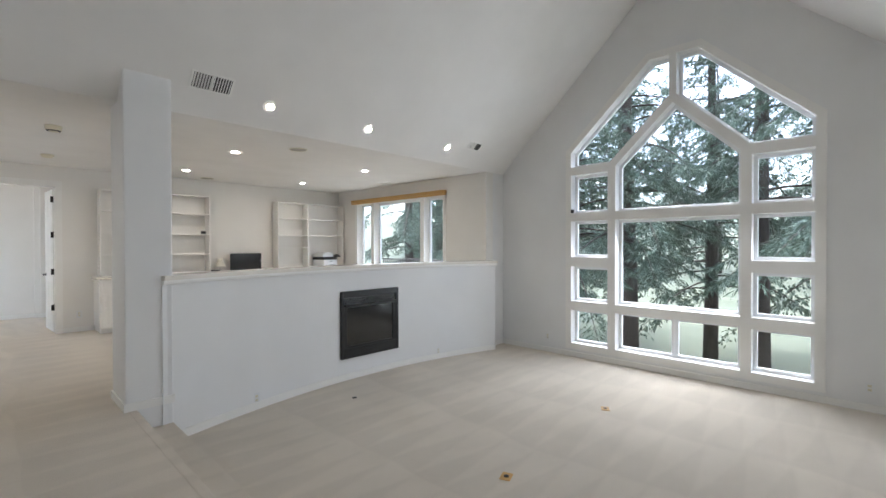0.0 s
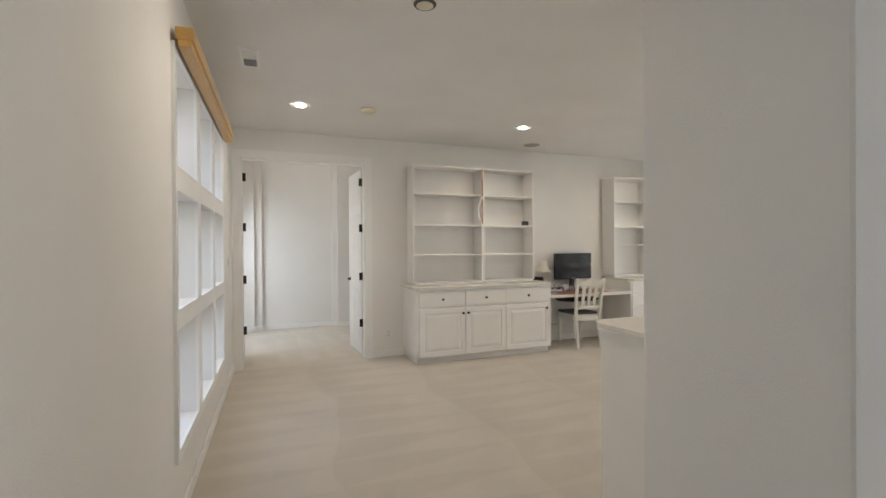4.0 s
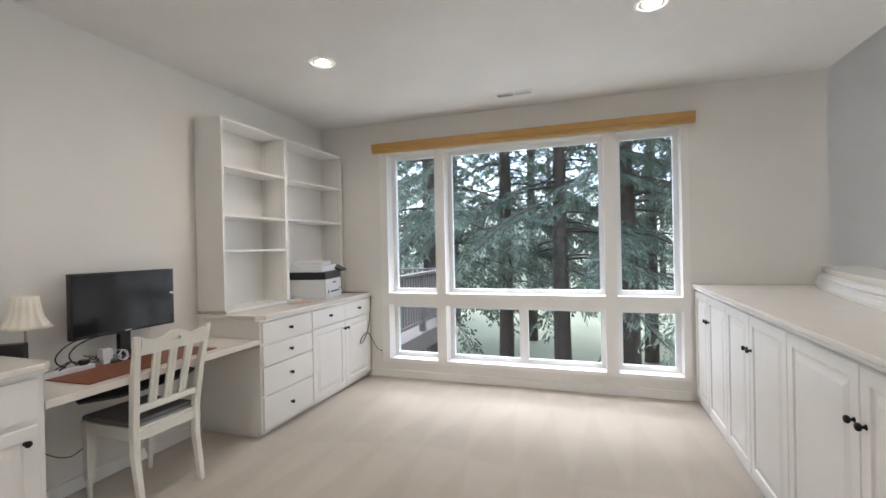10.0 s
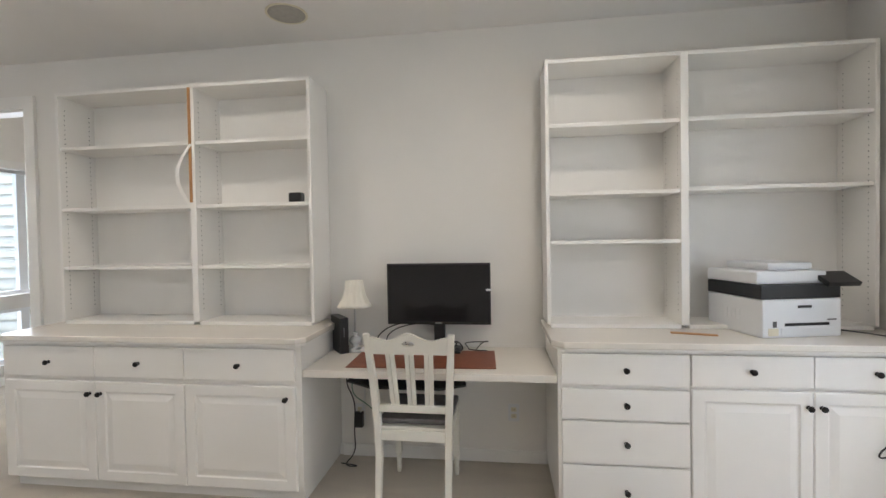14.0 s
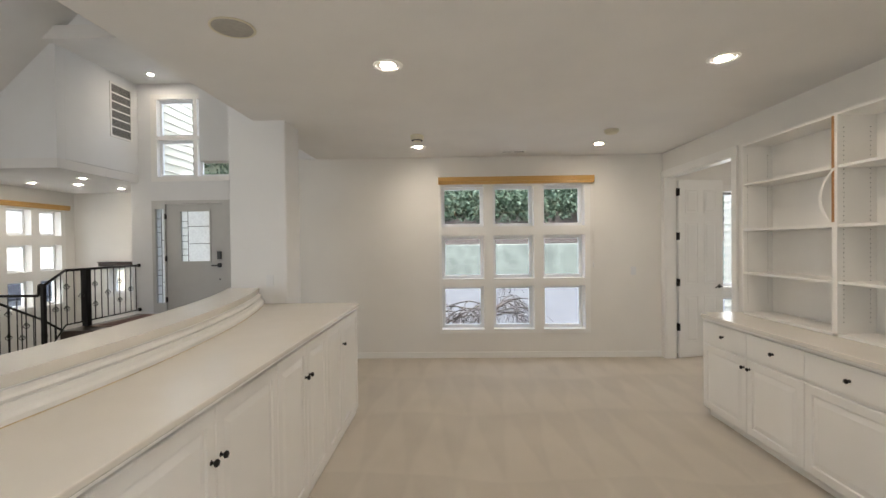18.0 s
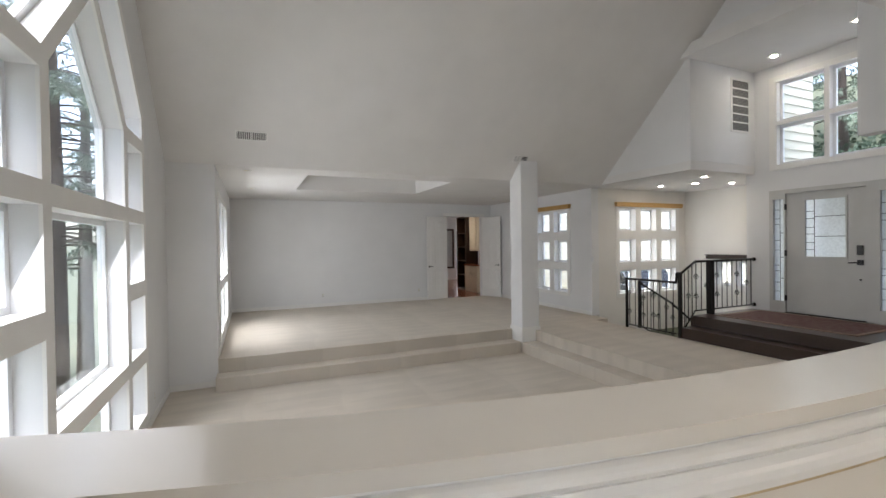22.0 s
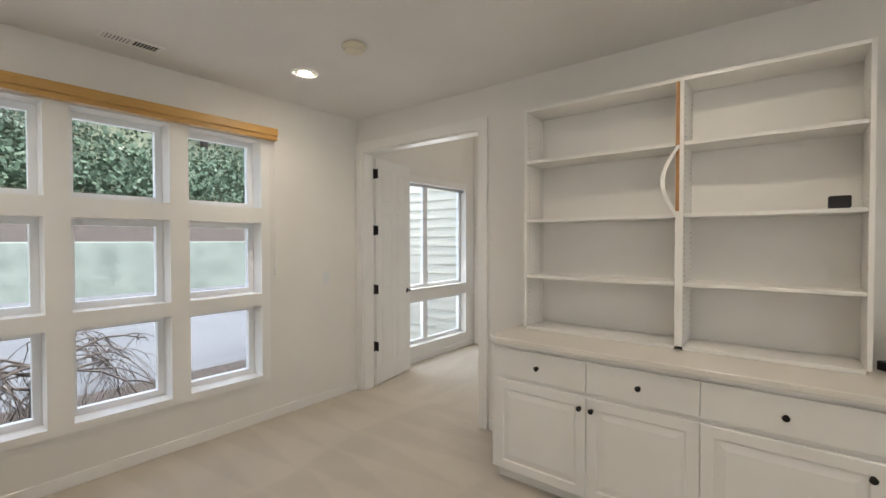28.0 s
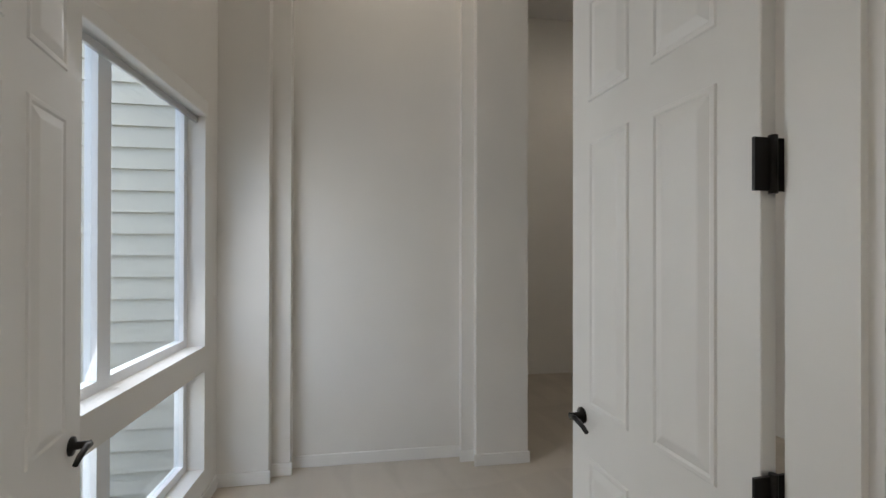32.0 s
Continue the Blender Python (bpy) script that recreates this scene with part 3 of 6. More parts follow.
XS = [1.0 + 5.22 * i / 48 for i in range(49)]
structure("wall_half_curved", ring_solid(XS, 0.0, 0.255, SUNK, 1.122), WALL_COOL, "curved white half wall with the fireplace", "wall")
structure("baseboard_half_wall", ring_solid(XS, -0.014, 0.0, SUNK, SUNK + 0.085), TRIM, "curved white baseboard", "baseboard")
XC = [1.0 + 5.245 * i / 48 for i in range(49)]
cap = ring_solid(XC, -0.04, 0.25, 1.168, 1.212)
cap_ob = structure("trim_cap", cap, LAMIN, "glossy white curved cap of the half wall", "trim")


def ring_profile(xs, profile):
    """A moulding that follows the curved wall, from rows of (distance outwards, height)."""
    bm = bmesh.new()
    rows = []
    for x in xs:
        a = math.asin((x - ARC_X) / ARC_R)
        rows.append([bm.verts.new((ARC_X + (ARC_R + o) * math.sin(a), ARC_Y + (ARC_R + o) * math.cos(a), z)) for o, z in profile])
    n = len(profile)
    for r0, r1 in zip(rows, rows[1:]):
        for k in range(n):
            bm.faces.new((r0[k], r0[(k + 1) % n], r1[(k + 1) % n], r1[k]))
    bm.faces.new(rows[0][::-1])
    bm.faces.new(rows[-1])
    bmesh.ops.recalc_face_normals(bm, faces=list(bm.faces))
    return bm


structure("trim_cap_moulding", ring_profile(XC, [(-0.022, 1.129), (-0.012, 1.1235), (0.27, 1.1235), (0.277, 1.137), (0.271, 1.147), (0.258, 1.154), (0.242, 1.158), (0.242, 1.1675), (-0.028, 1.1675), (-0.028, 1.150)]), TRIM, "stepped white moulding under the cap", "trim")
structure("trim_cap_back", ring_profile(XC, [(0.255, 1.0585), (0.299, 1.0585), (0.298, 1.080), (0.289, 1.094), (0.281, 1.101), (0.277, 1.123), (0.255, 1.123)]), TRIM, "rounded white moulding behind the counter", "trim")
structure("trim_caulk_line", ring_profile(XC, [(0.298, 1.0585), (0.303, 1.0585), (0.2985, 1.062)]), CAULK, "yellowed caulk line behind the counter", "trim")

# baseboards
BASE = (("office_west", (WEST, 3.55, 0, WEST + 0.014, NORTH - 0.005, 0.085)), ("office_north", (0.76, NORTH - 0.014, 0, 1.17, NORTH, 0.085)),
        ("office_east", (EAST - 0.014, 5.76, 0, EAST, 9.0, 0.085)), ("living_east", (EAST2 - 0.014, VAULT_S, SUNK, EAST2, 4.72, SUNK + 0.085)), ("return_north", (EAST + 0.02, 4.71, SUNK, EAST2 - 0.014, 4.724, SUNK + 0.085)),
        ("return_south", (EAST3, VAULT_S - 0.004, SUNK, EAST2 - 0.014, VAULT_S + 0.012, SUNK + 0.085)),
        ("dining_east", (EAST3 - 0.014, SOUTH, 0, EAST3, VAULT_S - 0.2, 0.085)), ("dining_south", (0.34, SOUTH, 0, EAST3 - 0.014, SOUTH + 0.014, 0.085)),
        ("dining_west", (DINING_W, SOUTH + 0.01, 0, DINING_W + 0.014, STAIR_S, 0.085)),
        ("knee_space", (3.09, NORTH - 0.014, 0, 4.46, NORTH, 0.085)),
        ("north_room_back", (-0.64, 12.201, 0, 0.545, 12.215, 0.085)), ("north_room_left", (-1.08, 12.016, 0, -0.746, 12.03, 0.085)),
        ("north_room_right", (0.621, 12.036, 0, 1.029, 12.05, 0.085)), ("north_room_step", (-0.76, 12.106, 0, -0.626, 12.12, 0.085)),
        ("north_room_step_right", (0.531, 12.116, 0, 0.635, 12.13, 0.085)), ("north_room_west", (-1.08, 9.8, 0, -1.066, 12.016, 0.085)))
for n, b in BASE:
    structure("baseboard_" + n, soft(boxes(b), 0.004, 1), TRIM, "white painted baseboard", "baseboard")

# ---------------------------------------------------------------- windows
window("window_office_east", "x", EAST, 1, E_PANES[:4] + [rect(6.47, 0.21, 7.27, 0.81), rect(7.27, 0.21, 8.07, 0.81)] + E_PANES[5:], "wide white lattice window to the garden", casing=(5.75, 0.175, 8.83, 2.52))
window("window_office_west", "x", WEST, -1, W_PANES, "white nine-pane lattice window to the drive", casing=(6.45, 0.35, 8.57, 2.47))
window("window_gable", "x", EAST2, 1, G_PANES, "tall white pointed gable window to the conifers")
gc = [(AX + u, v) for u, v in ((-1.68, -0.26), (1.68, -0.26), (1.68, 3.08), (0.36, 4.345), (-0.36, 4.345), (-1.68, 3.08))]
structure("trim_gable_window", plate(bmesh.new(), "x", EAST2, EAST2 - 0.02, gc, G_HOLES), TRIM, "white lattice casing of the gable window", "trim")
window("window_dining_east", "x", EAST3, 1, D_PANES, "white two-row dining window", casing=(-4.32, 0.15, -1.83, 2.5))
window("window_stair", "y", STAIR_S, -1, F_PANES, "white nine-pane lattice window over the stairs", casing=(-4.05, 0.35, -2.01, 2.47))
window("window_stair_low", "x", STAIR_W, -1, S_PANES, "low white window beside the stairs", casing=(-1.14, 0.52, 0.35, 1.195))
window("window_dining_west", "x", DINING_W, -1, G2_PANES, "white lattice window of the dining area", casing=(-3.90, 0.35, -2.53, 2.47))
window("window_entry_upper", "x", FRONT, -1, U_PANES, "white transom window above the front door", depth=0.08, casing=(0.96, 2.86, 2.67, 4.50))
NR = [rect(10.22, 0.947, 11.02, 2.41), rect(11.02, 0.947, 11.83, 2.41), rect(10.22, 0.21, 11.02, 0.80), rect(11.02, 0.21, 11.83, 0.80)]
window("window_north_room", "x", -1.08, -1, NR, "white sliding side window with deep sills", depth=0.10)

# ---------------------------------------------------------------- fittings
def knob(parent, x, y, z, out=(0, -1, 0)):
    bm = bmesh.new()
    prof = [(0.011, 0.0), (0.006, 0.004), (0.006, 0.012), (0.013, 0.016), (0.0155, 0.022), (0.012, 0.029), (0.004, 0.031)]
    sgn = out[1]
    lathe(bm, [(r, h * sgn) for r, h in prof], (x, y, z), 14, "y")
    return part("knob", bm, BRONZE, parent, "dark bronze round knob")


def raised_panel(parent, name, x0, x1, z0, z1, y, out=-1, mat=None, flat=False, label=""):
    """A cabinet door or drawer front with a rounded edge, and on doors a raised field within a groove."""
    bm = bmesh.new()
    t = 0.019
    g = 0.0015
    x0, x1, z0, z1 = x0 + g, x1 - g, z0 + g, z1 - g
    ya, yb = y, y + out * t
    if flat:
        box(bm, x0, min(ya, yb), z0, x1, max(ya, yb), z1)
        soft(bm, 0.005, 2)
    else:
        rim, bev = 0.058, 0.03
        loops = []
        for d, off in ((0.0, 0.0), (0.0, t - 0.005), (0.005, t), (rim, t), (rim + 0.006, t - 0.008), (rim + 0.014, t - 0.008), (rim + 0.014 + bev, t - 0.001), (rim + 0.018 + bev, t)):
            loops.append([bm.verts.new((x, y + out * off, z)) for x, z in ((x0 + d, z0 + d), (x1 - d, z0 + d), (x1 - d, z1 - d), (x0 + d, z1 - d))])
        for a, b in zip(loops, loops[1:]):
            for k in range(4):
                bm.faces.new((a[k], a[(k + 1) % 4], b[(k + 1) % 4], b[k]))
        bm.faces.new(loops[-1])
        bm.faces.new(loops[0][::-1])
        bmesh.ops.recalc_face_normals(bm, faces=list(bm.faces))
    return part(name, bm, mat or LACQ, parent, label)


def bookcase(label, xs, y0, y1, z0, z1, shelves):
    """Open shelves: uprights at xs, and for each bay the heights of its loose shelves."""
    t = 0.021
    b = thing("bookcase", (xs[0], y1, z0), label, "bookcase", "built-in office bookcases")
    def put(name, *r, mat=LACQ, text=""):
        bm = soft(boxes(r), 0.0015, 1)
        bmesh.ops.translate(bm, verts=bm.verts, vec=(-xs[0], -y1, -z0))
        return part(name, bm, mat, b, text)
    for i, x in enumerate(xs):
        put("upright", x - (t if i == len(xs) - 1 else t * (i > 0)), y0, z0 + 0.02, x + (t if i < len(xs) - 1 else 0), y1, z1)
    for i, (x0, x1) in enumerate(zip(xs, xs[1:])):
        put("top_board", x0 + t, y0, z1 - t, x1 - t, y1 - 0.008, z1)
        put("bottom_board", x0 + t, y0 + 0.004, z0, x1 - t, y1 - 0.008, z0 + 0.022)
        put("back_panel", x0 + t, y1 - 0.008, z0, x1 - t, y1, z1 - t)
        for z in shelves[i]:
            put("shelf", x0 + t + 0.002, y0 + 0.006, z - t, x1 - t - 0.002, y1 - 0.01, z)
        # rows of shelf-pin holes
        for xx, s in ((x0 + t, 1), (x1 - t, -1)):
            for yy in (y0 + 0.045, y1 - 0.05):
                bm = bmesh.new()
                n = 0
                z = z0 + 0.1
                while z < z1 - 0.1:
                    box(bm, xx - 0.001 - xs[0], yy - 0.0028 - y1, z - 0.0028 - z0, xx + 0.0012 * s + 0.0002 - xs[0], yy + 0.0028 - y1, z + 0.0028 - z0)
                    z += 0.032
                bmesh.ops.recalc_face_normals(bm, faces=list(bm.faces))
                tagged(part("pin_holes", bm, SLOT, b, "row of small shelf-pin holes"), kind="stuff")
    return b


# ---------------------------------------------------------------- office built-ins
CF = 8.985
b1 = thing("base_cabinet", (1.17, NORTH, 0), "white built-in base cabinet with three drawers and doors", "cabinet", "office base cabinets")
def inb(parent, bm):
    bmesh.ops.translate(bm, verts=bm.verts, vec=-parent.matrix_world.translation)
    return bm
def cab_part(parent, name, bm, mat, label=""):
    return part(name, inb(parent, bm), mat, parent, label)
def fit_child(ob, parent):
    ob.data.transform(Matrix.Translation(-parent.matrix_world.translation))
    return ob
cab_part(b1, "body", boxes((1.17, CF, 0.08, 3.075, NORTH, 0.899)), LACQ)
cab_part(b1, "toe_kick", boxes((1.19, CF + 0.05, 0.0, 3.06, NORTH, 0.08)), LACQ)
B1 = (1.20, 1.807, 2.378, 3.045)
for x0, x1 in zip(B1, B1[1:]):
    d = fit_child(raised_panel(b1, "drawer", x0, x1, 0.698, 0.882, CF, flat=True), b1)
    fit_child(knob(d, (x0 + x1) / 2, CF - 0.019, 0.787), b1)
for x0, x1, kx in ((1.20, 1.807, 1.772), (1.807, 2.378, 1.842), (2.378, 3.045, 2.992)):
    d = fit_child(raised_panel(b1, "door", x0, x1, 0.085, 0.675, CF), b1)
    fit_child(knob(d, kx, CF - 0.019, 0.605), b1)
b2 = thing("base_cabinet", (4.46, NORTH, 0), "white built-in base cabinet with drawer stack and two doors", "cabinet", "office base cabinets")
cab_part(b2, "body", boxes((4.46, CF, 0.04, 6.205, NORTH, 0.899)), LACQ)
cab_part(b2, "toe_kick", boxes((4.48, CF + 0.05, 0.0, 6.205, NORTH, 0.04)), LACQ)
for z0, z1 in ((0.722, 0.885), (0.548, 0.706), (0.322, 0.540), (0.060, 0.314)):
    d = fit_child(raised_panel(b2, "drawer", 4.475, 5.093, z0, z1, CF, flat=True), b2)
    fit_child(knob(d, 4.79, CF - 0.019, (z0 + z1) / 2), b2)
for x0, x1, kx in ((5.10, 5.648, 5.622), (5.648, 6.18, 5.680)):
    d = fit_child(raised_panel(b2, "drawer", x0, x1, 0.728, 0.885, CF, flat=True), b2)
    fit_child(knob(d, (x0 + x1) / 2, CF - 0.019, 0.808), b2)
    d = fit_child(raised_panel(b2, "door", x0, x1, 0.06, 0.715, CF), b2)
    fit_child(knob(d, kx, CF - 0.019, 0.640), b2)


def worktop(name, outline, z0, z1, label):
    """A laminate slab with a slimmer build-up strip under its rim."""
    w = thing(name, (outline[0][0], outline[0][1], z0), label, "worktop")
    bm = plate(bmesh.new(), "z", z0 + 0.012, z1, outline)
    sharp = [e for e in bm.edges if abs(e.verts[0].co.z - e.verts[1].co.z) < 1e-5 and len(e.link_faces) == 2 and e.calc_face_angle() > 1.0]
    bmesh.ops.bevel(bm, geom=sharp, offset=0.007, segments=3, profile=0.6, affect="EDGES")
    cab_part(w, "slab", bm, LAMIN)
    cab_part(w, "build_up_strip", plate(bmesh.new(), "z", z0, z0 + 0.0115, inset(outline, 0.006)), LACQ)
    return w


worktop("worktop", [(1.135, 9.575), (1.135, 9.01), (1.20, 8.945), (3.06, 8.945), (3.105, 8.99), (3.105, 9.575)], 0.90, 0.945, "white laminate worktop on the wide base cabinet")
worktop("worktop", [(4.43, 9.575), (4.43, 9.00), (4.49, 8.945), (6.215, 8.945), (6.215, 9.575)], 0.90, 0.945, "white laminate worktop under the printer")
desk = thing("desk", (3.77, NORTH, 0), "white laminate desktop hung between two base cabinets", "desk")
cab_part(desk, "desktop", soft(boxes((3.08, 8.985, 0.722, 4.458, NORTH - 0.002, 0.762)), 0.006, 2), LAMIN)
cab_part(desk, "cleat", boxes((3.08, NORTH - 0.03, 0.66, 4.458, NORTH - 0.002, 0.722)), LACQ)
bookcase("white open bookcase on the wide base cabinet with empty shelves", (1.23, 2.218, 3.02), 9.30, 9.575, 0.946, 2.495, ((2.133, 1.725, 1.332), (2.133, 1.725, 1.332)))
bookcase("white open bookcase beside the window with the printer", (4.445, 5.206, 6.18), 9.30, 9.575, 0.946, 2.495, ((2.127, 1.734, 1.452), (2.130, 1.742)))
# exposed raw edge and the strip that peels from it
strip = thing("edge_strip", (2.218, 9.297, 1.72), "raw wooden shelf edge with its white strip peeling off", "trim strip")
cab_part(strip, "raw_edge", boxes((2.199, 9.2955, 1.74, 2.218, 9.2992, 2.475)), RAWWOOD, "bare reddish wood edge")
bm = bmesh.new()
prev = None
for i in range(17):
    f = i / 16
    x = 2.218 - 0.075 * math.sin(math.pi * f) - 0.012 * f
    y = 9.293 - 0.03 * math.sin(math.pi * f)
    z = 2.115 - 0.40 * f
    row = [bm.verts.new((x + dx, y + dy, z)) for dx, dy in ((-0.010, 0), (0.010, 0.004), (0.010, 0.006), (-0.010, 0.002))]
    if prev:
        for k in range(4):
            bm.faces.new((prev[k], prev[(k + 1) % 4], row[(k + 1) % 4], row[k]))
    prev = row
cab_part(strip, "peeled_strip", bm, LACQ, "curled white edging strip")

# half-wall cabinets
HF = 5.70
hb = (1.13, 1.73, 2.15, 2.58, 3.05, 3.65, 4.25, 4.78, 5.25, 5.75, 6.20)
units = ((0, 2), (2, 4), (4, 6), (6, 8), (8, 10))
pairs = (2.58, 3.65, 4.78, 5.75)
for a, b in units:
    x0, x1 = hb[a], hb[b]
    c = thing("base_cabinet", (x0, HF, 0), "white half-wall cabinet unit with raised-panel doors", "cabinet", "half-wall cabinets")
    bm = plate(bmesh.new(), "z", 0.05, 1.018, [(x0, HF), (x1, HF), (x1, arc(x1, 0.275)), ((x0 + x1) / 2, arc((x0 + x1) / 2, 0.275)), (x0, arc(max(x0, 1.0), 0.275))])
    cab_part(c, "body", bm, LACQ)
    cab_part(c, "toe_kick", boxes((x0 + 0.003, HF - 0.06, 0, x1 - 0.003, HF - 0.003, 0.05)), LACQ)
    for i in range(a, b):
        d = fit_child(raised_panel(c, "door", hb[i], hb[i + 1], 0.055, 1.0, HF, out=1), c)
        if i == 0:
            ks = (1.687,)
        elif hb[i + 1] in pairs:
            ks = (hb[i + 1] - 0.035,)
        elif hb[i] in pairs:
            ks = (hb[i] + 0.035,)
        else:
            ks = ()
        for kx in ks:
            fit_child(knob(d, kx, HF + 0.019, 0.795, (0, 1, 0)), c)
N = 30
front = [(1.075, 5.10), (1.075, 5.678), (1.12, 5.74), (6.205, 5.74)]
back = [(6.205 - 5.13 * i / N, arc(6.205 - 5.13 * i / N, 0.28)) for i in range(N + 1)]
front = [(1.075, arc(1.075, 0.28) + 0.002)] + front[1:] + back[:-1]
worktop("worktop", front, 1.02, 1.058, "long white laminate counter curved along the half wall")

# fireplace
fp = thing("fireplace", (3.74, arc(3.74), 0.39), "black metal gas fireplace set in the half wall", "fireplace")
FZ0, FZ1 = -0.085, 0.853
SL = (arc(4.28) - arc(3.26)) / 1.02
M = Matrix.Translation((3.74, (arc(3.23) + arc(4.25)) / 2 - 0.004, 0)) @ Matrix.Rotation(math.atan(SL), 4, "Z")
def fpart(name, rows, mat, label="", bev=0.004):
    bm = boxes(*rows)
    soft(bm, bev, 1)
    bmesh.ops.transform(bm, matrix=M, verts=bm.verts)
    return cab_part(fp, name, bm, mat, label)
h = 0.51
fpart("surround", [(-h, -0.03, FZ0, -h + 0.05, 0.03, FZ1), (h - 0.05, -0.03, FZ0, h, 0.03, FZ1), (-h + 0.05, -0.03, FZ1 - 0.09, h - 0.05, 0.02, FZ1), (-h + 0.05, -0.03, FZ0, h - 0.05, 0.02, FZ0 + 0.14)], BLACK)
fpart("hood", [(-h + 0.05, -0.065, FZ1 - 0.215, h - 0.05, 0.0, FZ1 - 0.185)], BLACK, "projecting black heat shield")
for k in range(7):
    fpart("louvre", [(-h + 0.06, -0.028, FZ1 - 0.178 + 0.012 * k, h - 0.06, -0.012, FZ1 - 0.172 + 0.012 * k)], BLACK, "", 0.001)
for k in range(6):
    fpart("louvre", [(-h + 0.06, -0.036, FZ0 + 0.03 + 0.016 * k, h - 0.06, -0.031, FZ0 + 0.038 + 0.016 * k)], BLACK, "", 0.001)
fpart("glass", [(-h + 0.10, -0.006, FZ0 + 0.16, h - 0.10, 0.002, FZ1 - 0.23)], FIREGLASS, "dark firebox glass", 0.001)
fpart("door_frame", [(-h + 0.05, -0.02, FZ0 + 0.14, -h + 0.10, 0.0, FZ1 - 0.215), (h - 0.10, -0.02, FZ0 + 0.14, h - 0.05, 0.0, FZ1 - 0.215), (-h + 0.10, -0.02, FZ0 + 0.14, h - 0.10, 0.0, FZ0 + 0.17)], BLACK)


# ---------------------------------------------------------------- doors
def panel_door(bm_parent, w, hgt, mat, t=0.036):
    """A six-panel leaf: stiles, rails and raised fields, hinged along x = 0."""
    leaf = boxes((0, -t / 2, 0.012, w, t / 2, hgt))
    part("leaf", soft(leaf, 0.002, 1), mat, bm_parent)
    cols = ((0.10, w / 2 - 0.045), (w / 2 + 0.045, w - 0.10))
    rows = ((0.22, 0.86), (1.02, hgt - 0.58), (hgt - 0.46, hgt - 0.13))
    for a, b in cols:
        for c, d in rows:
            for s in (-1, 1):
                bm = bmesh.new()
                loops = []
                for ins, off in ((0.0, 0.0), (0.004, 0.005), (0.014, 0.005), (0.020, 0.0012), (0.045, 0.0075), (0.05, 0.008)):
                    loops.append([bm.verts.new((x, s * (t / 2 + off - 0.0005), z)) for x, z in ((a + ins, c + ins), (b - ins, c + ins), (b - ins, d - ins), (a + ins, d - ins))])
                for p, q in zip(loops, loops[1:]):
                    for k in range(4):
                        bm.faces.new((p[k], p[(k + 1) % 4], q[(k + 1) % 4], q[k]))
                bm.faces.new(loops[-1])
                bmesh.ops.recalc_face_normals(bm, faces=list(bm.faces))
                part("panel", bm, mat, bm_parent)


def lever(parent, w, z, t=0.036, toward=-1):
    for s in (-1, 1):
        bm = bmesh.new()
        lathe(bm, [(0.026, 0), (0.026, s * 0.006), (0.011, s * 0.010), (0.010, s * 0.04), (0.012, s * 0.045)], (w - 0.065, s * t / 2, z), 18, "y")
        tube(bm, [(w - 0.065, s * (t / 2 + 0.043), z), (w - 0.10, s * (t / 2 + 0.047), z + 0.006), (w - 0.14, s * (t / 2 + 0.046), z - 0.002), (w - 0.165, s * (t / 2 + 0.045), z - 0.014)], 0.009, 8, 0.007)
        part("handle", bm, BRONZE, parent, "dark bronze lever handle")


def leaf_door(name, hx, hy, turn, w, hgt, mat, label, hinges=(), mirror=False, z=0.0):
    d = thing(name, (hx, hy, z), label, "door")
    d["kind"] = "structure"
    panel_door(d, w, hgt, mat)
    lever(d, w, 0.98)
    for hz in hinges:
        bm = boxes((-0.012, -0.046, hz - 0.05, -0.006, 0.046, hz + 0.05))
        tube(bm, [(-0.012, 0.004, hz - 0.055), (-0.012, 0.004, hz + 0.055)], 0.008, 8)
        part("hinge", bm, BRONZE, d, "black butt hinge")
    d.matrix_world = pose(hx, hy, z, 0, 0, turn)
    return d


HZ = (2.29, 1.685, 1.05, 0.435)
leaf_door("door_office_left", -0.79, 9.745, 102, 0.70, 2.46, TRIM, "white six-panel door leaf standing open", HZ, mirror=False)
leaf_door("door_office_right", 0.664, 9.745, 94, 0.70, 2.46, TRIM, "white six-panel door leaf standing open", HZ, mirror=True)
cs = bmesh.new()
plate(cs, "y", NORTH, NORTH - 0.022, [(-0.878, 0), (-0.79, 0), (-0.79, 2.50), (0.672, 2.50), (0.672, 0), (0.755, 0), (0.755, 2.59), (-0.878, 2.59)])
structure("trim_office_door", cs, TRIM, "white casing of the double door", "trim")
structure("trim_office_jamb", boxes((-0.79, NORTH, 0, -0.776, NORTH + 0.122, 2.486), (0.658, NORTH, 0, 0.672, NORTH + 0.122, 2.486), (-0.776, NORTH, 2.486, 0.658, NORTH + 0.122, 2.50)), TRIM, "white jamb of the double door", "trim")
structure("trim_office_door_far", boxes((-0.878, NORTH + 0.121, 0, -0.79, NORTH + 0.14, 2.59), (0.672, NORTH + 0.121, 0, 0.755, NORTH + 0.14, 2.59), (-0.79, NORTH + 0.121, 2.50, 0.672, NORTH + 0.14, 2.59)), TRIM, "white casing on the far side", "trim")
leaf_door("door_dining_left", 0.25, SOUTH + 0.05, 10, 0.70, 2.45, TRIM, "white six-panel door leaf folded back")
leaf_door("door_dining_right", -0.97, SOUTH + 0.045, 112, 0.70, 2.45, TRIM, "white six-panel door leaf standing open")
structure("trim_dining_door", plate(bmesh.new(), "y", SOUTH, SOUTH + 0.02, [(-1.06, 0), (-0.97, 0), (-0.97, 2.47), (0.25, 2.47), (0.25, 0), (0.34, 0), (0.34, 2.56), (-1.06, 2.56)]), TRIM, "white casing of the dining doors", "trim")


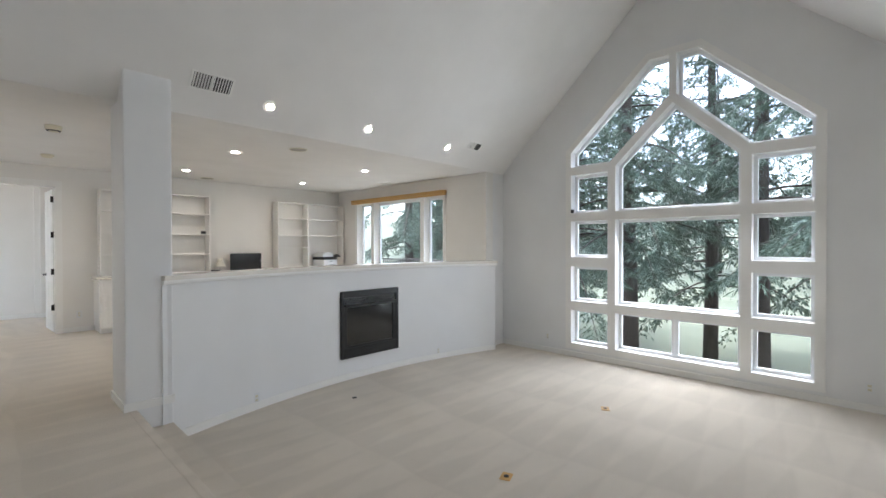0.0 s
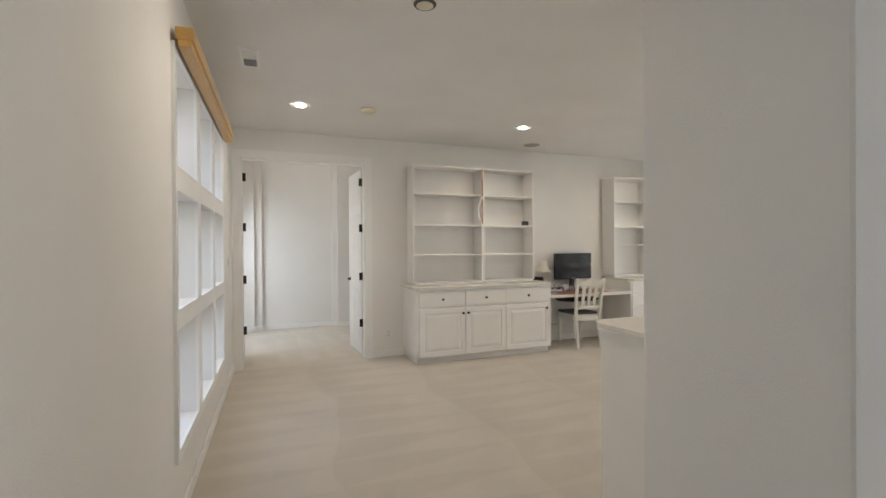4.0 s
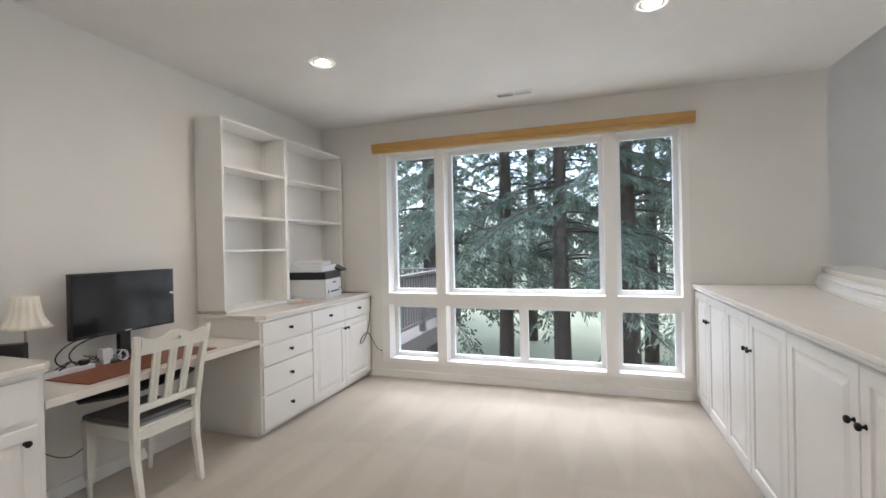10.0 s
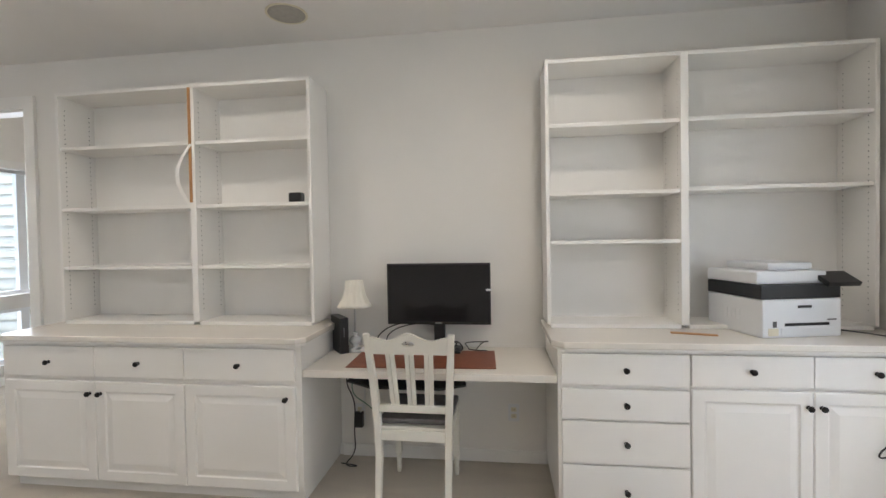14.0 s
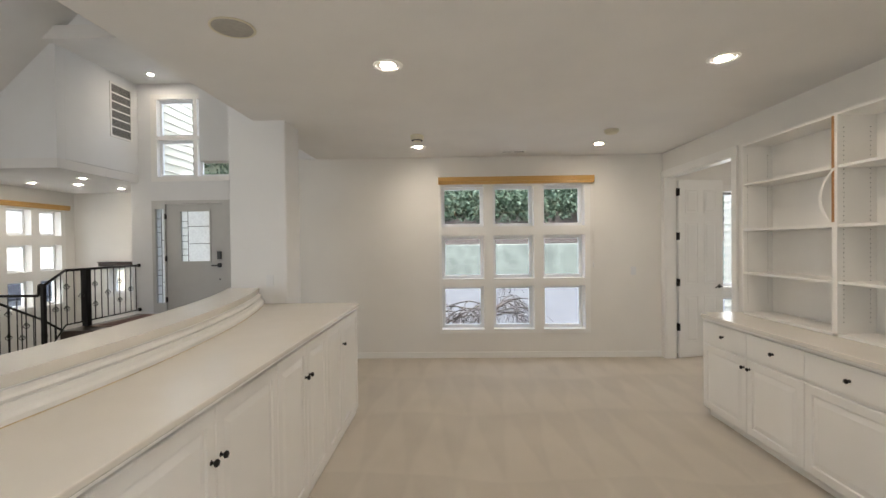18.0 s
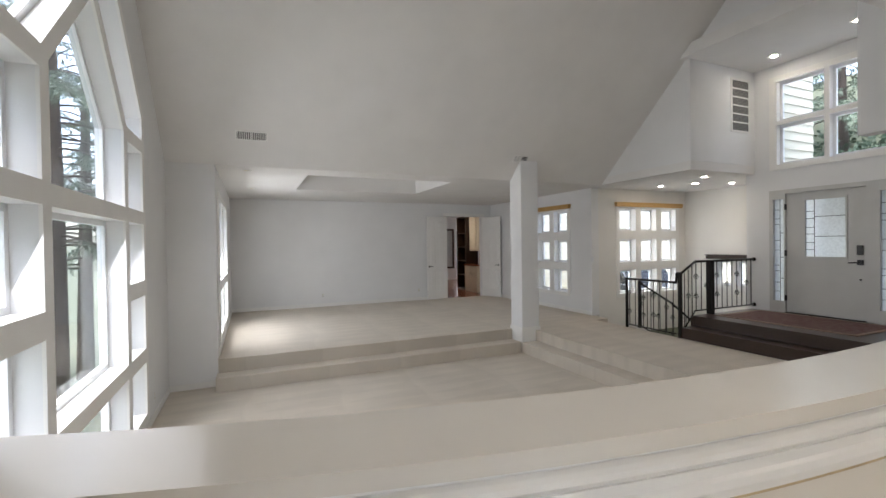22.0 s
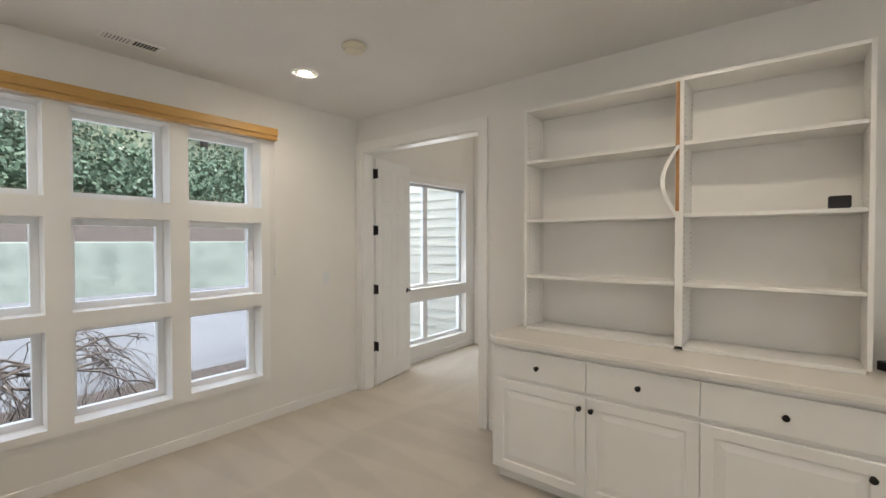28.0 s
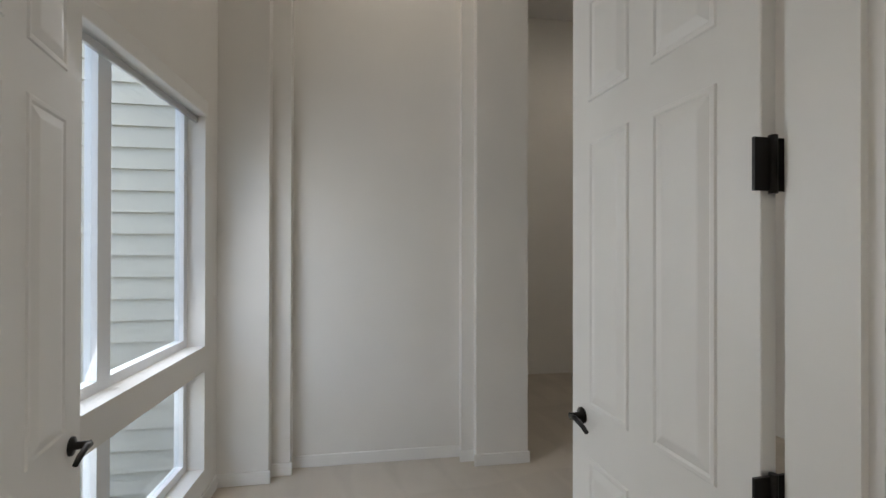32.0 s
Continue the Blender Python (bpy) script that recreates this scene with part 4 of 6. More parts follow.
# ---------------------------------------------------------------- ceiling fittings
def downlight(x, y, z, energy, tilt=0, name="recessed_downlight", scale=1.0, lit=True, label="lit recessed downlight with a white trim ring"):
    d = thing(name, (x, y, z), label, "downlight", "recessed ceiling lights")
    bm = bmesh.new()
    s = scale
    lathe(bm, [(0.098 * s, -0.002), (0.098 * s, -0.008), (0.088 * s, -0.011), (0.078 * s, -0.008), (0.072 * s, -0.004), (0.072 * s, -0.001)], (0, 0, 0), 32)
    part("trim_ring", bm, TRIM, d)
    bm = bmesh.new()
    lathe(bm, [(0.049 * s, -0.002), (0.049 * s, -0.006), (0.032 * s, -0.011), (0.01 * s, -0.013)], (0, 0, 0), 28)
    part("bulb", bm, LAMPGLOW if lit else OFFWHITE, d)
    bm = bmesh.new()
    lathe(bm, [(0.0725 * s, -0.0045), (0.0725 * s, -0.0055), (0.049 * s, -0.0035), (0.049 * s, -0.0025)], (0, 0, 0), 28)
    part("reflector", bm, REFLECT, d, "satin metal reflector ring")
    d.matrix_world = pose(x, y, z, tilt)
    if lit and energy:
        data = bpy.data.lights.new("downlight", "SPOT")
        data.energy, data.color = energy, LAMP_TINT
        data.shadow_soft_size, data.spot_size, data.spot_blend = 0.07, radians(165), 0.9
        lo = new("downlight", data)
        lo.matrix_world = pose(x, y, z, tilt) @ pose(0, 0, -0.03)
    return d


for x in (-0.17, 2.345, 4.60):
    for y in (6.225, 8.47):
        downlight(x, y, CEILING, LAMP)


def on_slope(x, y):
    """A pose on the vault's north or south slope, turned with it."""
    slope = math.degrees(math.atan((RIDGE_Z - CEILING) / (VAULT_N - RIDGE_Y)))
    return pose(x, y, vault(y) - 0.001, -slope if y > RIDGE_Y else slope)


def speaker(x, y):
    d = thing("ceiling_speaker", (x, y, CEILING), "round grey-beige ceiling speaker grille", "speaker", "ceiling speakers")
    part("grille", lathe(bmesh.new(), [(0.108, -0.001), (0.108, -0.004), (0.09, -0.007), (0.02, -0.009)], (0, 0, 0), 36), SPKR, d)
    part("ring", lathe(bmesh.new(), [(0.122, -0.0005), (0.122, -0.005), (0.112, -0.007), (0.109, -0.004)], (0, 0, 0), 36), OFFWHITE, d)


speaker(2.90, 5.44), speaker(2.93, 9.21)


def detector(x, y, tall):
    d = thing("smoke_detector", (x, y, CEILING), "aged white round smoke detector", "smoke detector", "ceiling detectors")
    part("body", lathe(bmesh.new(), [(0.075, -0.001), (0.078, -0.012), (0.07, -0.03 - tall), (0.045, -0.045 - tall), (0.01, -0.047 - tall)], (0, 0, 0), 28), OFFWHITE, d)
    part("vent_band", lathe(bmesh.new(), [(0.064, -0.034 - tall), (0.060, -0.040 - tall), (0.05, -0.0435 - tall)], (0, 0, 0), 28), SLOT if tall else OFFWHITE, d)


detector(0.39, 6.26, 0.02), detector(0.49, 8.39, 0.0)


def vent(m, w, l, slats, name="ceiling_vent", label="white ceiling air vent with slim louvres"):
    d = thing(name, (0, 0, 0), label, "air vent", "air vents")
    part("frame", plate(bmesh.new(), "z", -0.008, -0.0005, rect(-l / 2, -w / 2, l / 2, w / 2), [rect(-l / 2 + 0.02, -w / 2 + 0.02, l / 2 - 0.02, w / 2 - 0.02)]), TRIM, d)
    part("backing", boxes((-l / 2 + 0.01, -w / 2 + 0.01, -0.002, l / 2 - 0.01, w / 2 - 0.01, -0.0006)), SLOT, d)
    for i in range(slats):
        x = -l / 2 + 0.02 + (l - 0.04) * (i + 0.5) / slats
        lean = 38 if x < 0 else -38
        half = 0.30 * (l - 0.04) / slats
        part("slat", boxes((-half, -w / 2 + 0.02, -0.0007, half, w / 2 - 0.02, 0.0007), m=pose(x, 0, -0.008, 0, lean)), TRIM, d)
    part("centre_bar", boxes((-0.005, -w / 2 + 0.02, -0.011, 0.005, w / 2 - 0.02, -0.002)), TRIM, d)
    d.matrix_world = m
    return d


vent(pose(-0.57, 7.47, CEILING, 0, 0, 90), 0.13, 0.34, 16)
vent(pose(5.83, 7.24, CEILING, 0, 0, 90), 0.13, 0.36, 18)
vent(on_slope(1.44, 4.42), 0.20, 0.40, 14)
vent(on_slope(5.51, 4.40), 0.16, 0.30, 10)
vent(on_slope(5.62, -0.97), 0.16, 0.42, 14)
vent(on_slope(1.1, -1.0), 0.16, 0.32, 10)
for x in (2.06, 3.41, 4.95):
    d = downlight(x, 4.50, vault(4.50), 0, label="lit eyeball downlight on the sloping ceiling", name="eyeball_downlight", scale=0.7)
    d.matrix_world = on_slope(x, 4.50)
for x, y in ((5.70, -1.75), (5.62, -4.0), (-0.3, -4.4)):
    downlight(x, y, CEILING, 0, lit=False, scale=0.8, label="unlit recessed downlight with a white trim ring")
for x, y in ((-2.2, 0.2), (-2.9, -0.5), (-3.6, -0.2), (-2.6, -1.1)):
    downlight(x, y, CEILING, LAMP * 0.45)
for x, y in ((-2.4, 1.3), (-2.2, 2.5)):
    downlight(x, y, 4.70, LAMP * 0.45)
downlight(0.1, 11.6, 4.4, LAMP * 1.6)
# unseen lamp, added to brighten the space behind the next room
downlight(2.1, 12.9, 4.4, LAMP * 1.6)


# roller-blind fascias
def fascia(name, axis, a, u0, u1, z, out, label):
    f = thing(name, spin(((u0 + u1) / 2, z), axis, a), label, "blind fascia")
    lo, hi = min(a, a + out * 0.085), max(a, a + out * 0.085)
    r = lambda p, q, zz0, zz1: (p, u0, zz0, q, u1, zz1) if axis == "x" else (u0, p, zz0, u1, q, zz1)
    cab_part(f, "fascia_board", soft(boxes(r(lo, hi, z + 0.035, z + 0.10)), 0.008, 2), BAMBOO)
    cab_part(f, "lower_board", soft(boxes(r(lo + 0.012, hi - 0.012, z, z + 0.034)), 0.006, 2), BAMBOO, "slimmer honey-coloured lower lip")
    return f


fascia("blind_fascia", "x", EAST - 0.018, 5.70, 8.88, 2.49, -1, "honey-coloured wooden blind fascia over the garden window")
west_fascia = fascia("blind_fascia", "x", WEST + 0.018, 6.45, 8.61, 2.445, 1, "honey-coloured wooden blind fascia over the drive window")
fascia("blind_fascia", "y", STAIR_S + 0.018, -4.1, -1.96, 2.44, 1, "honey-coloured wooden blind fascia over the stair window")
fascia("blind_fascia", "x", DINING_W + 0.018, -3.95, -2.48, 2.44, 1, "honey-coloured wooden blind fascia in the dining area")

# ---------------------------------------------------------------- loose things in the office
def chair(x, y, turn):
    c = thing("desk_chair", (x, y, 0), "cream painted wooden slat-back chair with grey seat", "chair")
    hw, back, front = 0.205, -0.20, 0.20
    for s in (-1, 1):
        bm = bmesh.new()
        pts = [(s * 0.19, back - 0.045, 0.0), (s * 0.192, back, 0.30), (s * 0.195, back, 0.46), (s * 0.208, back - 0.03, 0.72), (s * 0.226, back - 0.085, 0.985)]
        rows = []
        for i, p in enumerate(pts):
            w, d = (0.015, 0.017) if i == 0 else (0.019, 0.021) if i < 4 else (0.017, 0.013)
            rows.append([bm.verts.new((p[0] + a * w, p[1] + b * d, p[2])) for a, b in ((-1, -1), (1, -1), (1, 1), (-1, 1))])
        for r0, r1 in zip(rows, rows[1:]):
            for k in range(4):
                bm.faces.new((r0[k], r0[(k + 1) % 4], r1[(k + 1) % 4], r1[k]))
        bm.faces.new(rows[0][::-1]), bm.faces.new(rows[-1])
        part("back_leg", soft(bm, 0.004, 1), CHAIRW, c)
        bm = bmesh.new()
        lathe(bm, [(0.012, 0.0), (0.016, 0.04), (0.012, 0.062), (0.018, 0.075), (0.012, 0.09), (0.019, 0.11), (0.019, 0.125)], (s * 0.185, front, 0), 14)
        box(bm, s * 0.185 - 0.019, front - 0.019, 0.125, s * 0.185 + 0.019, front + 0.019, 0.444)
        part("front_leg", bm, CHAIRW, c, "turned cream leg")
    for z0, z1, y0, y1, w in ((0.385, 0.445, back - 0.012, back + 0.012, 0.178),):
        part("back_apron", soft(boxes((-w, y0, z0, w, y1, z1)), 0.003, 1), CHAIRW, c)
    part("front_apron", soft(boxes((-0.165, front - 0.012, 0.385, 0.165, front + 0.012, 0.445)), 0.003, 1), CHAIRW, c)
    for s in (-1, 1):
        part("side_apron", soft(boxes((s * 0.187 - 0.011, back + 0.02, 0.385, s * 0.187 + 0.011, front - 0.02, 0.445)), 0.003, 1), CHAIRW, c)
    part("seat_board", soft(boxes((-0.205, back - 0.005, 0.446, 0.205, front + 0.035, 0.462)), 0.005, 2), CHAIRW, c)
    part("seat", soft(boxes((-0.20, back + 0.03, 0.463, 0.20, front + 0.03, 0.492)), 0.012, 3), CUSHION, c, "grey upholstered seat pad")
    for u in (-0.093, 0.0, 0.093):
        bm = bmesh.new()
        for half in (-1, 1):
            rows = []
            for f in (0.0, 0.35, 0.7, 1.0):
                z = 0.58 + 0.30 * f
                yy = back - 0.006 - 0.064 * f
                mid = u * (1 + 0.12 * f) + half * 0.0125
                rows.append([bm.verts.new((mid + a * 0.011, yy + b * 0.007, z)) for a, b in ((-1, -1), (1, -1), (1, 1), (-1, 1))])
            for r0, r1 in zip(rows, rows[1:]):
                for k in range(4):
                    bm.faces.new((r0[k], r0[(k + 1) % 4], r1[(k + 1) % 4], r1[k]))
            bm.faces.new(rows[0][::-1]), bm.faces.new(rows[-1])
        part("slat", bm, CHAIRW, c, "wide grooved slat")
    part("lower_rail", soft(boxes((-0.185, back - 0.022, 0.545, 0.185, back + 0.004, 0.585)), 0.004, 1), CHAIRW, c)
    # crest rail: a wavy board with an oval grip
    top = [(-0.207 + 0.414 * i / 24, 0.965 + 0.014 * math.cos(4 * math.pi * i / 24) - 0.010 * math.cos(2 * math.pi * i / 24)) for i in range(25)]
    outline = [(-0.205, 0.875), (0.205, 0.875)] + top[::-1]
    hole = [(0.034 * math.cos(2 * math.pi * k / 20), 0.935 + 0.013 * math.sin(2 * math.pi * k / 20)) for k in range(20)]
    bm = plate(bmesh.new(), "y", -0.011, 0.011, outline, [hole])
    for v in bm.verts:
        v.co.y += back - 0.068 - 0.2 * (v.co.z - 0.875)
    part("crest_rail", bm, CHAIRW, c, "wavy top rail with an oval grip hole")
    c.matrix_world = pose(x, y, 0, 0, 0, turn)
    return c


chair(3.70, 9.20, -1)

mon = thing("monitor", (3.795, 9.40, 0.763), "black flat computer monitor on a desk stand", "monitor")
part("screen_shell", soft(boxes((-0.33, -0.012, 0.172, 0.33, 0.022, 0.56)), 0.006, 2), BLACK, mon)
part("screen", boxes((-0.32, -0.0135, 0.19, 0.32, -0.0122, 0.55)), SCREEN, mon, "switched-off black screen")
part("rear_hump", soft(boxes((-0.14, 0.022, 0.22, 0.14, 0.06, 0.46)), 0.02, 2), BLACK, mon)
part("neck", soft(boxes((-0.035, 0.015, 0.015, 0.035, 0.05, 0.24)), 0.006, 2), BLACK, mon)
part("foot", soft(boxes((-0.14, -0.07, 0.0, 0.14, 0.11, 0.014)), 0.005, 2), BLACK, mon)
part("maker_mark", boxes((-0.022, -0.0145, 0.178, 0.022, -0.0135, 0.186)), STEEL, mon)
part("sticky_tag", boxes((0.30, -0.016, 0.385, 0.334, -0.0136, 0.398)), PRINTW, mon, "small white tag on the edge")
mon.matrix_world = pose(3.785, 9.44, 0.763, 0, 0, 0)

mat_ob = plate(bmesh.new(), "z", 0, 0.004, rect(-0.42, -0.19, 0.42, 0.19))
soft_mat = mesh_object("desk_mat", mat_ob, LEATHER)
soft_mat.matrix_world = pose(3.72, 9.25, 0.7635, 0, 0, 2)
tagged(soft_mat, "reddish-brown leather desk mat on the white desk", "desk mat")
tray = thing("keyboard_tray", (3.65, 9.13, 0.66), "black plastic keyboard tray under the desktop", "keyboard tray")
bm = plate(bmesh.new(), "z", 0, 0.018, [(-0.36, -0.02), (-0.2, -0.10), (0.2, -0.10), (0.33, -0.04), (0.30, 0.16), (-0.30, 0.16)])
part("tray", soft(bm, 0.004, 1), BLACK, tray)
part("slide", boxes((-0.03, 0.0, 0.018, 0.03, 0.3, 0.062)), BLACK, tray)
tray.matrix_world = pose(3.65, 9.13, 0.66, 6, 0, 0)

lamp = thing("table_lamp", (3.24, 9.42, 0.763), "small table lamp with a scalloped cream shade", "lamp")
part("base", lathe(bmesh.new(), [(0.056, 0.0), (0.058, 0.008), (0.03, 0.02), (0.012, 0.028), (0.03, 0.05), (0.042, 0.068), (0.03, 0.09), (0.012, 0.10), (0.02, 0.112), (0.012, 0.125)], (0, 0, 0), 24), CRYSTAL, lamp, "clear ribbed glass base")
part("stem", lathe(bmesh.new(), [(0.008, 0.125), (0.0065, 0.2), (0.0065, 0.30), (0.01, 0.31)], (0, 0, 0), 12), STEEL, lamp)
part("shade", lathe(bmesh.new(), [(0.112, 0.288), (0.095, 0.31), (0.075, 0.345), (0.062, 0.40), (0.055, 0.455), (0.053, 0.455), (0.060, 0.40), (0.072, 0.345), (0.10, 0.300)], (0, 0, 0), 64, wave=0.035, waves=14), SHADE, lamp, "cream bell shade with a scalloped hem")

router = thing("router", (3.12, 9.40, 0.763), "upright black network router", "router")
part("case", soft(boxes((-0.028, -0.10, 0.0, 0.028, 0.10, 0.225)), 0.006, 2), BLACK, router)
for i in range(5):
    part("status_light", boxes((-0.003, -0.1012, 0.11 + 0.012 * i, 0.001, -0.0998, 0.113 + 0.012 * i)), PRINTW, router)
router.matrix_world = pose(3.135, 9.42, 0.763, 0, 0, 38)

pr = thing("printer", (5.82, 9.33, 0.90), "white and black laser printer on the worktop", "printer")
part("body", soft(boxes((-0.22, -0.20, 0.0, 0.21, 0.20, 0.195)), 0.012, 2), PRINTW, pr)
part("dark_band", soft(boxes((-0.222, -0.195, 0.196, 0.212, 0.20, 0.268)), 0.008, 2), BLACK, pr, "glossy black output band")
part("scanner_lid", soft(boxes((-0.225, -0.17, 0.269, 0.16, 0.20, 0.335)), 0.014, 2), PRINTW, pr)
part("document_feeder", soft(boxes((-0.12, -0.12, 0.336, 0.13, 0.18, 0.375)), 0.012, 2), PRINTW, pr)
part("control_panel", soft(boxes((-0.09, -0.055, -0.012, 0.09, 0.055, 0.012), m=pose(0.20, -0.18, 0.292, 28, 0, 0)), 0.005, 2), BLACK, pr, "tilted black touch panel")
part("paper_slot", boxes((-0.10, -0.2035, 0.060, 0.14, -0.1995, 0.074)), BLACK, pr)
part("tray_front", soft(boxes((-0.12, -0.204, 0.012, 0.16, -0.1995, 0.052)), 0.002, 1), PRINTW, pr)
part("tray_grip", soft(boxes((-0.19, -0.2025, 0.012, -0.135, -0.1995, 0.05)), 0.001, 1), OFFWHITE, pr)
part("maker_mark", boxes((-0.03, -0.2025, 0.150, 0.045, -0.2003, 0.163)), BLACK, pr, "small dark maker's mark")
part("model_mark", boxes((0.13, -0.2025, 0.085, 0.18, -0.2003, 0.091)), SLOT, pr)
part("energy_label", boxes((-0.165, -0.2025, 0.055, -0.145, -0.2003, 0.085)), SLOT, pr)
for i in range(5):
    part("side_vent", boxes((-0.2222, -0.05 + 0.03 * i, 0.07, -0.2195, -0.035 + 0.03 * i, 0.13)), PRINTW, pr)
pr.matrix_world = pose(5.65, 9.31, 0.945, 0, 0, 12)

box_ob = thing("smart_speaker", (2.90, 9.345, 1.726), "small black rounded smart display on the shelf", "speaker")
part("case", soft(boxes((-0.042, -0.03, 0, 0.042, 0.03, 0.06)), 0.012, 3), BLACK, box_ob)
ruler = soft(boxes((-0.11, -0.016, 0, 0.11, 0.016, 0.006)), 0.001, 1)
ru = tagged(mesh_object("wooden_stick", ruler, RAWWOOD), "short bare wooden strip on the worktop", "wood strip")
ru.matrix_world = pose(5.19, 9.16, 0.9455, 0, 0, -18)


def cable(name, pts, r, mat, label):
    cu = bpy.data.curves.new(name, "CURVE")
    cu.dimensions, cu.bevel_depth, cu.bevel_resolution, cu.resolution_u = "3D", r, 2, 8
    sp = cu.splines.new("NURBS")
    sp.points.add(len(pts) - 1)
    for p, q in zip(sp.points, pts):
        p.co = (*q, 1)
    sp.use_endpoint_u, sp.order_u = True, 3
    cu.materials.append(mat)
    return tagged(new(name, cu), label, "cable")


cable("power_cable", [(5.80, 9.42, 0.955), (6.0, 9.25, 0.955), (6.12, 9.02, 0.955), (6.14, 8.925, 0.93), (6.14, 8.95, 0.70), (6.11, 8.955, 0.55), (6.00, 8.95, 0.44), (5.90, 8.95, 0.41), (5.93, 8.95, 0.47), (6.05, 8.955, 0.52), (6.12, 8.955, 0.50), (6.15, 8.90, 0.36), (6.17, 8.86, 0.30), (6.205, 8.84, 0.285)], 0.004, BLACK, "black printer power cable looping down to the socket")
random.seed(4)
for n in range(7):
    x0 = 3.42 + 0.1 * n
    pts = [(x0 + random.uniform(-0.1, 0.1), 9.42 + random.uniform(-0.06, 0.09), 0.77 + random.uniform(0, 0.07)) for _ in range(7)]
    cable("desk_cable", pts, 0.0032, BLACK if n not in (2, 3) else PRINTW, "tangled computer cable on the desk")
cable("network_cable", [(3.14, 9.5, 0.74), (3.2, 9.5, 0.62), (3.17, 9.5, 0.45), (3.3, 9.5, 0.38), (3.4, 9.48, 0.28), (3.52, 9.5, 0.24), (3.6, 9.52, 0.30)], 0.0032, WIRE_G, "green network cable hanging under the desk")
cable("power_cable", [(3.18, 9.52, 0.72), (3.12, 9.5, 0.55), (3.2, 9.52, 0.40), (3.19, 9.5, 0.20), (3.22, 9.45, 0.08), (3.14, 9.40, 0.012), (3.28, 9.42, 0.01), (3.12, 9.44, 0.012)], 0.004, BLACK, "black cable hanging to the carpet")
cable("power_cable", [(3.22, 9.5, 0.72), (3.27, 9.52, 0.5), (3.25, 9.54, 0.36), (3.22, 9.55, 0.31)], 0.0045, PRINTW, "white cable hanging under the desk")
brick = thing("power_adapter", (3.21, 9.552, 0.26), "black power adapter plugged into the wall", "power adapter")
part("case", soft(boxes((-0.028, -0.02, -0.05, 0.028, 0.02, 0.05)), 0.006, 2), BLACK, brick)
strip_ = thing("power_strip", (3.42, 9.40, 0.763), "white power strip lying on the desk", "power strip")
part("case", soft(boxes((-0.13, -0.025, 0, 0.13, 0.025, 0.03)), 0.006, 2), PRINTW, strip_)
part("plug", soft(boxes((0.06, -0.02, 0.031, 0.10, 0.02, 0.06)), 0.005, 1), BLACK, strip_)

chg = thing("usb_charger", (3.63, 9.41, 0.763), "white charger block with a coiled white cable", "charger")
part("case", soft(boxes((-0.03, -0.022, 0.03, 0.03, 0.022, 0.095)), 0.006, 2), PRINTW, chg)
part("prong_base", boxes((-0.02, -0.015, 0.0, 0.02, 0.015, 0.03)), PRINTW, chg)
cable("charger_cable", [(3.66, 9.40, 0.83), (3.71, 9.38, 0.85), (3.74, 9.37, 0.79), (3.70, 9.36, 0.768), (3.67, 9.37, 0.80), (3.70, 9.365, 0.845), (3.735, 9.36, 0.82), (3.73, 9.36, 0.77), (3.68, 9.36, 0.78), (3.69, 9.365, 0.835), (3.72, 9.36, 0.84), (3.74, 9.37, 0.78), (3.70, 9.39, 0.768)], 0.0028, PRINTW, "coiled white charger cable on the desk")
cable("desk_cable", [(3.47, 9.40, 0.80), (3.43, 9.43, 0.84), (3.49, 9.46, 0.90), (3.60, 9.47, 0.93), (3.68, 9.46, 0.935), (3.75, 9.45, 0.93)], 0.004, BLACK, "black monitor cable rising from the power strip")
cable("desk_cable", [(3.41, 9.40, 0.80), (3.36, 9.44, 0.83), (3.44, 9.47, 0.91), (3.58, 9.48, 0.945), (3.66, 9.46, 0.94)], 0.004, BLACK, "black monitor cable rising from the power strip")


def wall_plate(m, kind, label, lit=None):
    d = thing("wall_socket" if kind == "socket" else "light_switch", (0, 0, 0), label, "socket" if kind == "socket" else "switch", "wall plates")
    part("plate", soft(boxes((-0.036, -0.005, -0.058, 0.036, 0, 0.058)), 0.003, 2), PRINTW, d)
    if kind == "socket":
        for z in (-0.022, 0.022):
            part("outlet", soft(boxes((-0.017, -0.0065, z - 0.014, 0.017, -0.005, z + 0.014)), 0.0006, 1), OFFWHITE, d)
            for sx in (-0.006, 0.006):
                part("slot", boxes((sx - 0.001, -0.0072, z - 0.005, sx + 0.001, -0.0064, z + 0.005)), SLOT, d)
    else:
        part("rocker", soft(boxes((-0.016, -0.009, -0.033, 0.016, -0.005, 0.033)), 0.002, 1), PRINTW, d)
    d.matrix_world = m
    return d


wall_plate(pose(0.97, NORTH, 0.30), "socket", "white double wall socket above the baseboard")
wall_plate(pose(4.25, NORTH, 0.33), "socket", "white double wall socket in the knee space")
wall_plate(pose(3.21, NORTH, 0.30), "socket", "white double wall socket under the desk")
wall_plate(pose(EAST, 8.84, 0.27, 0, 0, -90), "socket", "white double wall socket beside the window")
wall_plate(pose(WEST, 9.17, 1.21, 0, 0, 90), "switch", "white rocker switch on the cream wall")
wall_plate(pose(WEST, 3.95, 1.2, 0, 0, 90), "switch", "white rocker switch in the hall")
wall_plate(pose(1.09, 4.86, 1.28, 0, 0, 90), "switch", "white switch on the column")
wall_plate(pose(EAST2, -0.34, -0.12, 0, 0, -90), "socket", "white double wall socket beside the gable window")
wall_plate(pose(EAST2, 3.75, -0.12, 0, 0, -90), "socket", "white double wall socket near the corner")
wall_plate(pose(2.0, arc(2.0) - 0.002, SUNK + 0.13), "socket", "white double wall socket low on the half wall")
